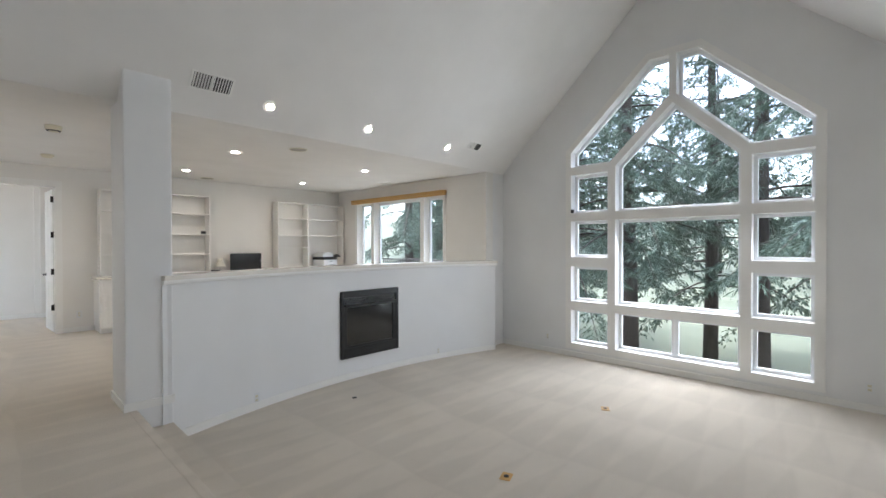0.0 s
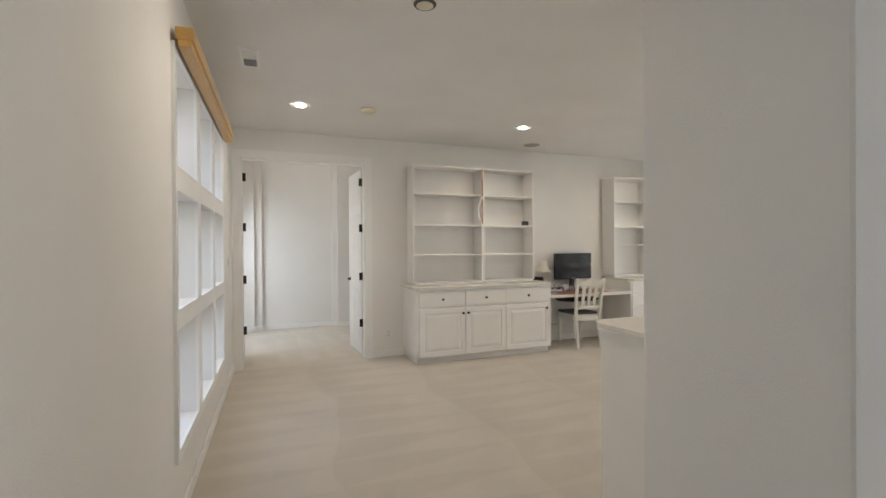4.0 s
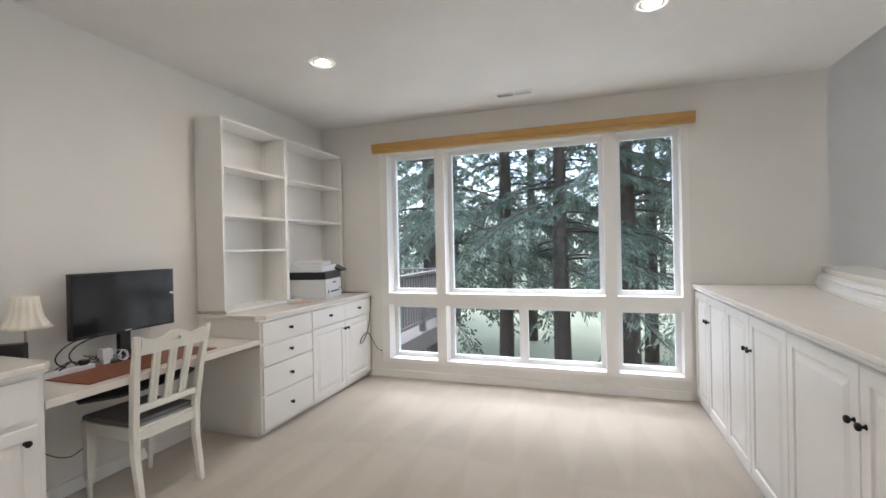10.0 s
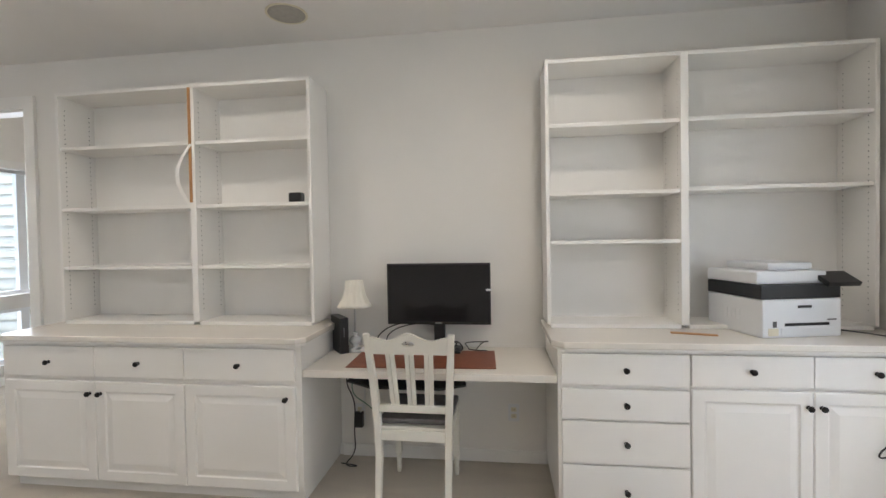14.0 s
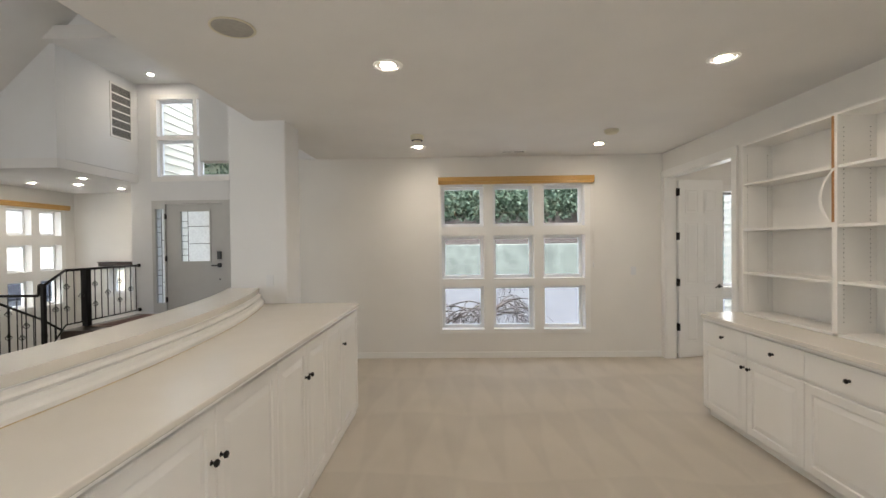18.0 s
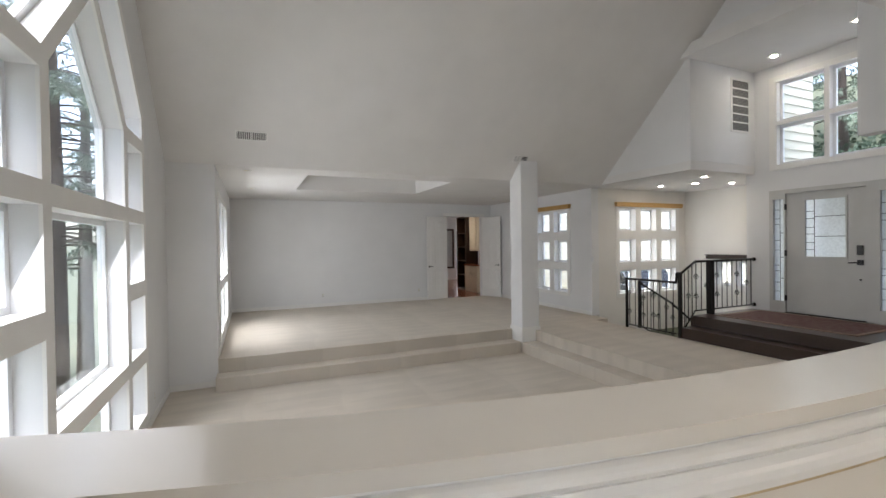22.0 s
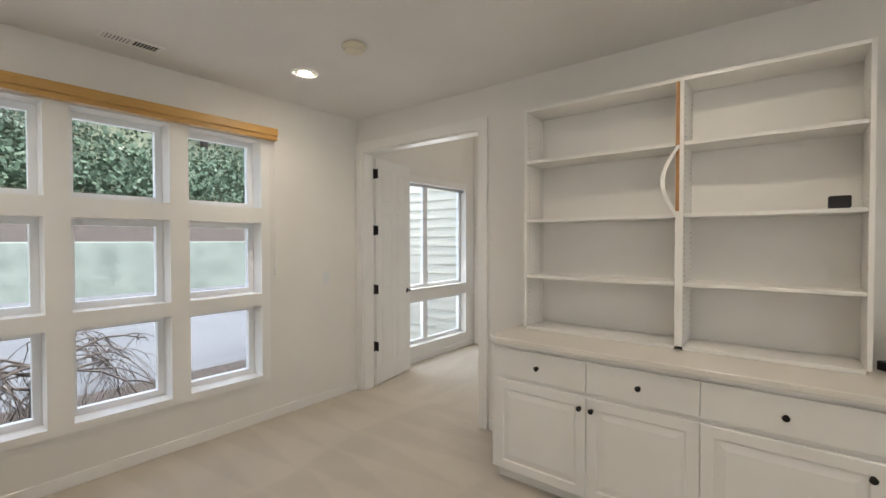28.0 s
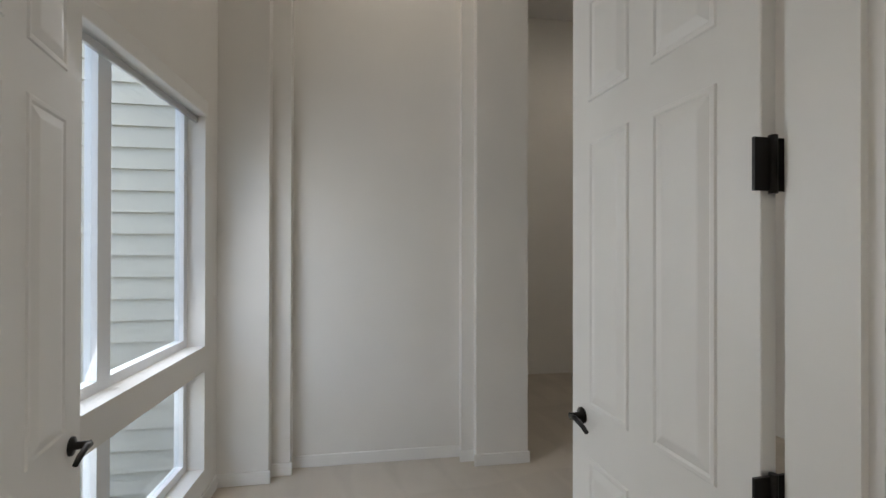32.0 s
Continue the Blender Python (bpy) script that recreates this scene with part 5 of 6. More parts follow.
wall_plate(pose(5.05, arc(5.05) - 0.002, SUNK + 0.13), "socket", "white double wall socket low on the half wall")
wall_plate(pose(1.15, SOUTH, 0.3, 0, 0, 180), "socket", "white wall socket in the dining wall")
wall_plate(pose(3.9, SOUTH, 0.3, 0, 0, 180), "socket", "white wall socket in the dining wall")
wall_plate(pose(DINING_W, -1.8, 1.25, 0, 0, 90), "switch", "white switch beside the dining window")
chime = thing("door_chime", (WEST, 4.34, 2.38), "white wall-mounted door chime box", "door chime")
part("case", soft(boxes((0, -0.10, -0.12, 0.055, 0.10, 0.12)), 0.006, 2), TRIM, chime)
for i in range(5):
    part("slot", boxes((0.0555, -0.07, -0.08 + 0.03 * i, 0.057, 0.07, -0.073 + 0.03 * i)), OFFWHITE, chime)
for x, y, t in ((4.78, 1.85, 30), (2.78, 1.80, 20)):
    fo = thing("floor_outlet", (x, y, SUNK), "brass floor outlet plate in the carpet", "floor outlet", "floor outlets")
    part("plate", soft(boxes((-0.06, -0.045, 0, 0.06, 0.045, 0.006)), 0.002, 1), BAMBOO, fo)
    part("cap", lathe(bmesh.new(), [(0.022, 0.006), (0.022, 0.009), (0.018, 0.010)], (0, 0, 0), 16), BRONZE, fo)
    fo.matrix_world = pose(x, y, SUNK, 0, 0, t)
gs = thing("gas_key_plate", (3.0, 4.25, SUNK), "small dark gas key plate in the carpet", "gas valve")
part("plate", lathe(bmesh.new(), [(0.03, 0), (0.03, 0.004), (0.012, 0.006)], (0, 0, 0), 18), BRONZE, gs)
sen = thing("window_sensor", (EAST2 - 0.02, AX + 1.545, 2.06), "small black sensor stuck on the window casing", "sensor")
part("case", soft(boxes((-0.03, -0.025, -0.03, 0, 0.025, 0.03)), 0.008, 2), BLACK, sen)
cx, cy, cz = Vector((WEST + 0.05, 8.60, 1.6)) - west_fascia.matrix_world.translation
cordt = part("cord", tube(bmesh.new(), [(cx, cy, cz + 0.85), (cx, cy, cz - 0.25)], 0.0018, 6), TRIM, west_fascia, "thin white blind cord")
part("pull", lathe(bmesh.new(), [(0.004, -0.25), (0.008, -0.28), (0.009, -0.33), (0.003, -0.335)], (cx, cy, cz), 12), PRINTW, cordt)
# side window of the next room: blind headrail and sash latch
hr = thing("roller_blind", (-1.12, 11.025, 2.34), "white rolled-up blind at the head of the side window", "blind")
part("headrail", soft(boxes((-0.03, -0.80, -0.02, 0.058, 0.80, 0.068)), 0.008, 2), TRIM, hr)
part("hem_bar", soft(boxes((-0.02, -0.80, -0.06, 0.0, 0.80, -0.024)), 0.004, 1), STEEL, hr)

# ---------------------------------------------------------------- entry and dining side
land = thing("entry_landing", (-1.9, 1.8, 0), "dark oak entry landing with two broad steps", "landing")
cab_part(land, "lower_step", soft(boxes((FRONT, 0.64, 0, -0.93, 3.53, 0.18)), 0.008, 1), DARKOAK)
cab_part(land, "deck", soft(boxes((FRONT, 0.64, 0.181, -1.20, 3.53, 0.36)), 0.008, 1), DARKOAK)
rg = thing("entry_rug", (-2.13, 1.8, 0.361), "dark red patterned rug with a pale border on the oak landing", "rug")
part("field", soft(boxes((-0.53, -0.89, 0.0, 0.53, 0.89, 0.011)), 0.003, 1), RUG, rg)
part("border", soft(plate(bmesh.new(), "z", 0.0, 0.010, rect(-0.60, -0.96, 0.60, 0.96), [rect(-0.532, -0.892, 0.532, 0.892)]), 0.003, 1), RUGEDGE, rg, "pale fringe border")


def iron_rail(name, pts, low, label, balusters, newels):
    r = thing(name, pts[0], label, "railing")
    o = Vector(pts[0])
    bar = bmesh.new()
    for a, b in zip(pts, pts[1:]):
        tube(bar, [Vector(a) - o, Vector(b) - o], 0.020, 8)
    part("handrail", bar, BRONZE, r)
    bar = bmesh.new()
    for a, b in zip(low, low[1:]):
        tube(bar, [Vector(a) - o, Vector(b) - o], 0.012, 6)
    part("bottom_rail", bar, BRONZE, r)
    def along(path, f):
        ls = [(Vector(b) - Vector(a)).length for a, b in zip(path, path[1:])]
        d = f * sum(ls)
        for (a, b), l in zip(zip(path, path[1:]), ls):
            if d <= l or (a, b) == (path[-2], path[-1]):
                return Vector(a) + (Vector(b) - Vector(a)) * min(1, d / l)
            d -= l
    for i in range(balusters):
        f = (i + 0.5) / balusters
        lo, hi = along(low, f) - o, along(pts, f) - o
        hi.x, hi.y = lo.x, lo.y
        bm = tube(bmesh.new(), [lo, hi], 0.008, 6)
        for lift in ((0.2, -0.2) if i % 4 == 0 else (0.0,) if i % 4 == 2 else ()):
            mid = (lo + hi) / 2 + Vector((0, 0, lift * abs(hi.z - lo.z)))
            for k in range(4):
                a = math.pi / 2 * k
                q = []
                for s in range(7):
                    tt = s / 6
                    rr = 0.038 * math.sin(math.pi * tt)
                    q.append(mid + Vector((rr * math.cos(a + 2.2 * tt), rr * math.sin(a + 2.2 * tt), 0.09 * (tt - 0.5))))
                tube(bm, q, 0.005, 5)
        part("baluster", bm, BRONZE, r, "iron bar with a twisted basket" if i % 2 == 0 else "")
    for x, y, z0, z1, h in newels:
        part("newel", soft(boxes((x - h - o.x, y - h - o.y, z0 - o.z, x + h - o.x, y + h - o.y, z1 - o.z)), 0.003, 1), BRONZE, r)
    return r


rail = iron_rail("stair_railing", [(-0.93, -0.48, 0.93), (-0.93, 0.585, 0.93), (-0.93, 0.60, 1.09), (-0.93, 0.68, 1.09), (-1.27, 0.68, 1.28), (-2.84, 0.68, 1.28)],
                 [(-0.93, -0.48, 0.06), (-0.93, 0.585, 0.06), (-0.93, 0.60, 0.06), (-0.93, 0.68, 0.08), (-1.27, 0.68, 0.44), (-2.84, 0.68, 0.44)], "black wrought-iron railing with basket balusters", 24,
                 [(-0.93, -0.48, 0, 0.95, 0.02), (-0.93, 0.66, 0, 1.11, 0.026), (-1.66, 0.68, 0.36, 1.29, 0.045)])
for z in (0.44, 1.28):
    part("wall_bracket", lathe(bmesh.new(), [(0.0, -0.03), (0.035, -0.03), (0.035, -0.012), (0.02, 0.0), (0.0, 0.0)], Vector((-2.84, 0.68, z)) - rail.matrix_world.translation, 12, "x"), BRONZE, rail)
iron_rail("stair_handrail", [(-1.06, -0.30, 0.86), (-1.9, -0.30, 0.42), (-2.8, -0.30, -0.2)], [(-1.06, -0.30, 0.06), (-1.9, -0.30, -0.42), (-2.8, -0.30, -1.0)], "black iron handrail running down the stairs", 9, [(-1.06, -0.30, 0, 0.9, 0.02)])
st = thing("basement_stair", (-1.0, -0.5, 0), "carpeted stair flight running down behind the railing", "stairs")
for i in range(9):
    cab_part(st, "tread", boxes((-1.22 - 0.27 * i, -1.64, -0.19 * (i + 1) - 0.18, -0.95 - 0.27 * i, 0.54, -0.19 * (i + 1))), CARPET)

wf = thing("window_fascia", (STAIR_W + 0.005, -0.4, 1.205), "dark wooden blind fascia over the low stair window", "blind fascia")
part("board", soft(boxes((0.0, -0.82, 0.0, 0.09, 0.75, 0.085)), 0.006, 1), DARKOAK, wf)
part("cap", soft(boxes((0.0, -0.84, 0.086, 0.105, 0.77, 0.102)), 0.004, 1), DARKOAK, wf)

fd = thing("door_front", (FRONT, 1.9, 0.36), "grey front door with leaded glass and sidelights", "door")
fd["kind"] = "structure"
W0, W1 = 0.95, 2.69
LIGHT_L, LIGHT_R = (W0 + 0.06, 0.56, W0 + 0.23, 2.34), (W1 - 0.23, 0.56, W1 - 0.06, 2.34)
cab_part(fd, "frame", plate(bmesh.new(), "x", FRONT - 0.12, FRONT + 0.015, rect(W0, 0.362, W1, 2.50), [rect(*LIGHT_L), rect(1.205, 0.375, 2.305, 2.43), rect(*LIGHT_R)]), DOORGREY)
cab_part(fd, "leaf", plate(bmesh.new(), "x", FRONT - 0.07, FRONT - 0.02, rect(1.208, 0.378, 2.302, 2.427), [rect(1.49, 1.345, 2.04, 2.29)]), DOORGREY)
cab_part(fd, "glazing_bead", plate(bmesh.new(), "x", FRONT - 0.02, FRONT - 0.008, rect(1.465, 1.32, 2.065, 2.315), [rect(1.49, 1.345, 2.04, 2.29)]), DOORGREY)
for k, (y0, z0, y1, z1) in enumerate(((1.49, 1.345, 2.04, 2.29), LIGHT_L, LIGHT_R)):
    g = cab_part(fd, "leaded_glass", boxes((FRONT - 0.052, y0, z0, FRONT - 0.046, y1, z1)), FROST, "clear and textured leaded glass")
    g.visible_shadow = False
    bm = bmesh.new()
    ym = y0 + (0.12 if k == 0 else 0.085)
    box(bm, FRONT - 0.045, ym - 0.004, z0, FRONT - 0.040, ym + 0.004, z1)
    wide_bars, small_bars = ((1.678, 2.007), (1.46, 1.58, 1.72, 1.83, 1.98, 2.10)) if k == 0 else ((0.95, 1.32, 1.75), (0.72, 0.88, 1.08, 1.18, 1.45, 1.62, 1.90, 2.0, 2.16))
    for bars, a, b in ((wide_bars, ym, y1), (small_bars, y0, ym)):
        for z in bars:
            box(bm, FRONT - 0.045, a, z - 0.004, FRONT - 0.040, b, z + 0.004)
    cab_part(fd, "lead_came", bm, BRONZE)
cab_part(fd, "handle_plate", soft(boxes((FRONT - 0.02, 2.185, 1.38, FRONT + 0.012, 2.26, 1.53)), 0.004, 1), BLACK, "black keypad lock")
bm = tube(bmesh.new(), [(FRONT - 0.02, 2.225, 1.265), (FRONT + 0.04, 2.225, 1.265), (FRONT + 0.05, 2.21, 1.265), (FRONT + 0.05, 2.10, 1.26)], 0.010, 8)
cab_part(fd, "lever", bm, BLACK)
cab_part(fd, "lever_rose", soft(boxes((FRONT - 0.02, 2.19, 1.225, FRONT + 0.012, 2.26, 1.305)), 0.004, 1), BLACK)
cab_part(fd, "keyhole", lathe(bmesh.new(), [(0.0, -0.02), (0.012, -0.02), (0.012, 0.002), (0.0, 0.004)], (FRONT, 2.225, 1.0), 12, "x"), BLACK)
for z in (0.62, 1.4, 2.2):
    cab_part(fd, "hinge", boxes((FRONT - 0.02, 1.195, z - 0.05, FRONT + 0.02, 1.212, z + 0.05)), BLACK)
cab_part(fd, "threshold", boxes((FRONT - 0.11, 1.20, 0.362, FRONT + 0.02, 2.31, 0.376)), BLACK)
gr = thing("return_air_grille", (-2.46, 0.7, 4.05), "large louvred return air grille in a white frame", "air grille")
part("frame", plate(bmesh.new(), "y", 0.001, 0.014, rect(-0.26, -0.48, 0.26, 0.48), [rect(-0.225, -0.445, 0.225, 0.445)]), TRIM, gr)
part("backing", boxes((-0.225, 0.001, -0.445, 0.225, 0.003, 0.445)), SLOT, gr)
for k in range(5):
    z = -0.30 + 0.15 * k
    part("divider", boxes((-0.225, 0.003, z - 0.012, 0.225, 0.014, z + 0.012)), TRIM, gr)
for k in range(36):
    z = -0.43 + 0.86 * k / 35
    part("louvre", boxes((-0.222, 0.003, z - 0.006, 0.222, 0.006, z + 0.004)), LOUVRE, gr)

# the room beyond the dining doors
structure("floor_library", boxes((-4.4, -12.5, -0.2, 4.4, SOUTH - 0.004, -0.004)), REDWOOD, "polished reddish wood floor beyond the doors", "floor")
structure("wall_library", boxes((-4.5, -12.5, 0, -4.4, SOUTH - 0.35, 3.2), (4.4, -12.5, 0, 4.5, SOUTH - 0.15, 3.2)), WALL_COOL, "pale walls of the room beyond", "wall")
L_PANES = [rect(-4.0, 0.42, -3.05, 0.95), rect(-4.0, 1.03, -3.05, 2.3)]
structure("wall_library_south", plate(bmesh.new(), "y", -12.5, -12.65, rect(-4.4, -0.004, 4.4, 3.2), L_PANES), WALL_COOL, "pale far wall of the room beyond", "wall")
window("window_library", "y", -12.5, -1, L_PANES, "white window of the room beyond the doors")
structure("ceiling_library", boxes((-4.4, -12.5, 2.9, 4.4, SOUTH - 0.15, 3.0)), CEIL, "white ceiling of the room beyond", "ceiling")
# two unseen downlights added to lift the dark room beyond the doors
downlight(-0.6, -8.0, 2.9, LAMP * 3)
downlight(-0.6, -10.5, 2.9, LAMP * 3)
lc = thing("library_cabinet", (-2.0, -8.3, 0), "cream built-in cabinet with dark open shelves", "cabinet")
part("body", boxes((-0.45, -0.3, 0, 0.45, 0.3, 0.88)), CREAMCAB, lc)
part("upper_body", boxes((-0.45, -0.3, 1.38, 0.45, 0.1, 2.7)), CREAMCAB, lc)
part("counter", boxes((-0.47, -0.3, 0.881, 0.47, 0.33, 0.92)), REDWOOD, lc)
part("niche_back", boxes((-0.45, -0.3, 0.921, 0.45, -0.27, 1.379)), REDWOOD, lc)
for x0, x1 in ((-0.44, -0.005), (0.005, 0.44)):
    fit = raised_panel(lc, "door", x0, x1, 0.08, 0.62, 0.3, out=1, mat=CREAMCAB)
    raised_panel(lc, "drawer", x0, x1, 0.64, 0.86, 0.3, out=1, mat=CREAMCAB, flat=True)
    raised_panel(lc, "upper_door", x0, x1, 1.4, 2.65, 0.1, out=1, mat=CREAMCAB)
lc.matrix_world = pose(-1.55, -7.6, 0, 0, 0, -90)
sh = thing("tall_shelf", (-1.5, -8.45, 0), "tall dark wooden shelf unit", "shelf")
part("case", boxes((-0.3, -0.35, 0, -0.27, 0.35, 2.6), (-0.3, -0.35, 0, 0.2, -0.32, 2.6), (-0.3, 0.32, 0, 0.2, 0.35, 2.6)), DARKOAK, sh)
for z in (0.02, 0.5, 1.0, 1.5, 2.0, 2.57):
    part("shelf", boxes((-0.27, -0.32, z, 0.19, 0.32, z + 0.03)), DARKOAK, sh)
pf = thing("framed_mirror", (-2.4, -12.495, 1.42), "dark-framed tall mirror leaning on the far wall", "mirror")
part("frame", plate(bmesh.new(), "y", 0, 0.05, rect(-0.5, -0.9, 0.5, 0.9), [rect(-0.42, -0.82, 0.42, 0.82)]), DARKOAK, pf)
part("glass", boxes((-0.42, 0.004, -0.82, 0.42, 0.012, 0.82)), STEEL, pf)

# ---------------------------------------------------------------- outside
def ground_z(x, y):
    if x < -1.1:
        z = -0.5
    elif x > 6.8:
        z = -0.9 - 2.4 * min(1.0, (x - 6.8) / 4.0)
    else:
        z = -2.9
    if x < -18.0:
        z += 1.0 + min(14.0, (-18.0 - x) * 0.75)
    if x > 40:
        z += (x - 40) * 0.10
    return z


bm = bmesh.new()
gx = [-400, -120, -60, -45, -36, -30, -26, -23, -20.5, -18.4, -18.05, -17.6, -12, -5.0, -4.9, -3, -1.15, -1.05, 0, 3, 6.75, 6.85, 8, 9.5, 11, 14, 18, 24, 32, 40, 60, 120, 500]
gy = [-500, -120, -50, -25, -12, -6, -2, 2, 6, 10, 14, 18, 25, 40, 80, 160, 500]
rows = [[bm.verts.new((x, y, ground_z(x, y) + (0.12 * noise.noise((x * 0.3, y * 0.3, 0)) if x > 8 or x < -18 else 0))) for y in gy] for x in gx]
for r0, r1 in zip(rows, rows[1:]):
    for k in range(len(gy) - 1):
        bm.faces.new((r0[k], r1[k], r1[k + 1], r0[k + 1]))
structure("ground", bm, GRASS, "pale winter lawn falling away behind the house", "ground")
structure("driveway", boxes((-17.5, -60, -0.6, -4.6, 60, -0.47)), ASPHALT, "wide grey asphalt drive", "road")
structure("planting_bed", boxes((-4.58, -0.2, -0.6, -1.1, 40, -0.455)), SOIL, "dark bark mulch bed beside the house", "ground")
structure("bank_litter", plate(bmesh.new(), "y", -60, 60, [(-17.95, 1.45), (-17.9, 1.5), (-30, 7.4), (-30, 6.9)]), SOIL, "leaf-littered bank above the wall", "ground")
structure("retaining_wall", soft(boxes((-17.9, -60, -0.6, -17.5, 60, 1.55)), 0.03, 1), CONCRETE, "pale green mossy concrete retaining wall", "wall")


def lap_siding(name, axis, a, u0, u1, z0, z1, out, label):
    """Overlapping cladding boards, each a wedge of its own."""
    w = thing(name, spin(((u0 + u1) / 2, z0), axis, a), label, "wall")
    w["kind"] = "structure"
    h = 0.165
    n = int((z1 - z0) / h)
    verts = []
    for q, z in ((0.002, 0.0), (0.026, 0.0), (0.006, h), (0.002, h)):
        for u in (u0, u1):
            verts.append(Vector(spin((u, z), axis, out * q)))
    me = bpy.data.meshes.new("siding_board")
    me.from_pydata([tuple(v) for v in verts], [], [(0, 1, 3, 2), (2, 3, 5, 4), (4, 5, 7, 6), (6, 7, 1, 0), (0, 2, 4, 6), (1, 7, 5, 3)])
    me.materials.append(SIDING)
    me.update()
    c = w.matrix_world.translation
    for i in range(n):
        o = new("siding_board", me)
        o.parent = w
        o.location = Vector(spin((0, z0 + h * i), axis, a)) - c
    lo, hi = min(a, a - out * 0.15), max(a, a - out * 0.15)
    r = (lo, u0, z0, hi, u1, z0 + n * h) if axis == "x" else (u0, lo, z0, u1, hi, z0 + n * h)
    cab_part(w, "sheathing", boxes(r), SIDING)
    return w


lap_siding("neighbour_wing_wall", "y", 12.7, -4.6, -1.25, -0.5, 4.2, -1, "cream lap siding of the garage wing")
lap_siding("stair_bay_wall", "y", 0.95, -4.2, -3.08, -0.5, 5.2, 1, "cream lap siding beside the entry")
lap_siding("front_wing_wall", "y", -6.0, -9.0, -1.5, -0.5, 3.6, 1, "cream lap siding of the front wing")
lap_siding("front_wing_side", "x", -9.5, -12.0, -2.0, -0.5, 3.6, 1, "cream lap siding of the front wing")


# conifers
def conifer(seed, height, reach, first, sprays=19, broad=0.78):
    rng = np.random.default_rng(seed)
    bt = bmesh.new()
    pts, rad = [], []
    for i in range(9):
        f = i / 8
        pts.append((0.25 * math.sin(3 * f + seed) * f, 0.25 * math.cos(2 * f + seed) * f, height * f))
    tube(bt, pts, 0.29, 10, 0.03)
    verts, faces = [], []
    nl = 78
    for i in range(nl):
        f = (i + rng.uniform(0, 0.9)) / nl
        z0 = first + (height - first) * f ** 1.05
        ang = rng.uniform(0, 2 * math.pi)
        ln = reach * (1 - f) ** 0.75 * rng.uniform(0.6, 1.1) + 0.35
        d = np.array([math.cos(ang), math.sin(ang), 0.0])
        rise = rng.uniform(-0.05, 0.22)
        limb = []
        for s in range(7):
            t = s / 6
            p = np.array([0, 0, z0]) + d * ln * t + np.array([0, 0, ln * (rise * t - 0.45 * t * t)])
            limb.append(p)
        tube(bt, [tuple(p) for p in limb], 0.035 * (1 - 0.6 * f) + 0.008, 5, 0.006)
        side = np.array([-d[1], d[0], 0])
        ns = max(6, int(ln * 7))
        for s in range(ns):
            t = 0.26 + 0.74 * (s + rng.uniform(0, 1)) / ns
            k = min(5, int(t * 6))
            p = limb[k] + (limb[k + 1] - limb[k]) * (t * 6 - k)
            for sg in (-1, 1):
                sl = (0.25 + 0.55 * (1 - abs(t - 0.45))) * rng.uniform(0.5, 1.1) * min(1.0, ln / 2.5 + 0.3)
                dr = side * sg * rng.uniform(0.5, 1.0) + d * rng.uniform(0.2, 0.8) + np.array([0, 0, -rng.uniform(0.15, 0.8)])
                dr /= np.linalg.norm(dr)
                # needle sprays along the twig
                for q in range(sprays):
                    u = (q + rng.uniform(0, 1)) / sprays
                    b = p + dr * sl * u
                    v = dr * rng.uniform(0.07, 0.15) + rng.normal(0, 0.06, 3) + np.array([0, 0, -0.05])
                    w = np.cross(v, rng.normal(0, 1, 3))
                    w *= broad * rng.uniform(0.006, 0.012) / (np.linalg.norm(w) + 1e-6)
                    n0 = len(verts)
                    verts += [tuple(b - w), tuple(b + v * 0.5 - w * 1.6), tuple(b + v), tuple(b + v * 0.5 + w * 1.6)]
                    faces.append((n0, n0 + 1, n0 + 2, n0 + 3))
    me = bpy.data.meshes.new("crown")
    me.from_pydata(verts, [], faces)
    me.materials.append(NEEDLE)
    me.update()
    t = thing("conifer", (0, 0, 0), "tall dark green conifer with drooping limbs", "tree", "garden conifers")
    part("trunk", bt, BARK, t)
    c = new("crown", me)
    c.parent = t
    return t


protos = [conifer(1, 19, 4.2, 5.0), conifer(2, 22, 4.6, 4.6), conifer(3, 18, 3.9, 4.4)]
far = [conifer(4, 19, 4.4, 2.6, 5, 3.0), conifer(5, 22, 4.9, 3.0, 5, 3.0)]
spots = ((10.6, -9.5), (14.6, -4.4), (11.5, -15), (10.4, -22), (15.5, -12), (15.0, 11.3), (16.0, 9.3), (14.6, 7.4), (15.4, 5.6), (17.5, 2.2), (15.5, -0.6), (20, 13.5), (21, 4.4), (21.5, -4.0), (24, 9.5), (26, 0.5), (14.0, 15.5), (18, -7.5), (29, 15), (31, -9), (19, 18.5), (25, -13))
random.seed(11)
used = [False] * 3
for i, (x, y) in enumerate(spots):
    k = i % 3
    if x > 19.5:
        continue
    m = pose(x, y, ground_z(x, y) - 0.2, 0, 0, random.uniform(0, 360))
    if not used[k]:
        protos[k].matrix_world = m
        used[k] = True
    else:
        t = copy_thing(protos[k], m)
        t.scale = [random.uniform(0.9, 1.15)] * 3
far_spots = [p for p in spots if p[0] > 19.5]
for k in (0, 1):
    x, y = far_spots[k]
    far[k].matrix_world = pose(x, y, ground_z(x, y) - 0.2, 0, 0, 40 + 90 * k)
for i, (x, y) in enumerate(far_spots[2:]):
    t = copy_thing(far[i % 2], pose(x, y, ground_z(x, y) - 0.2, 0, 0, random.uniform(0, 360)))
    t.scale = [random.uniform(0.9, 1.15)] * 3
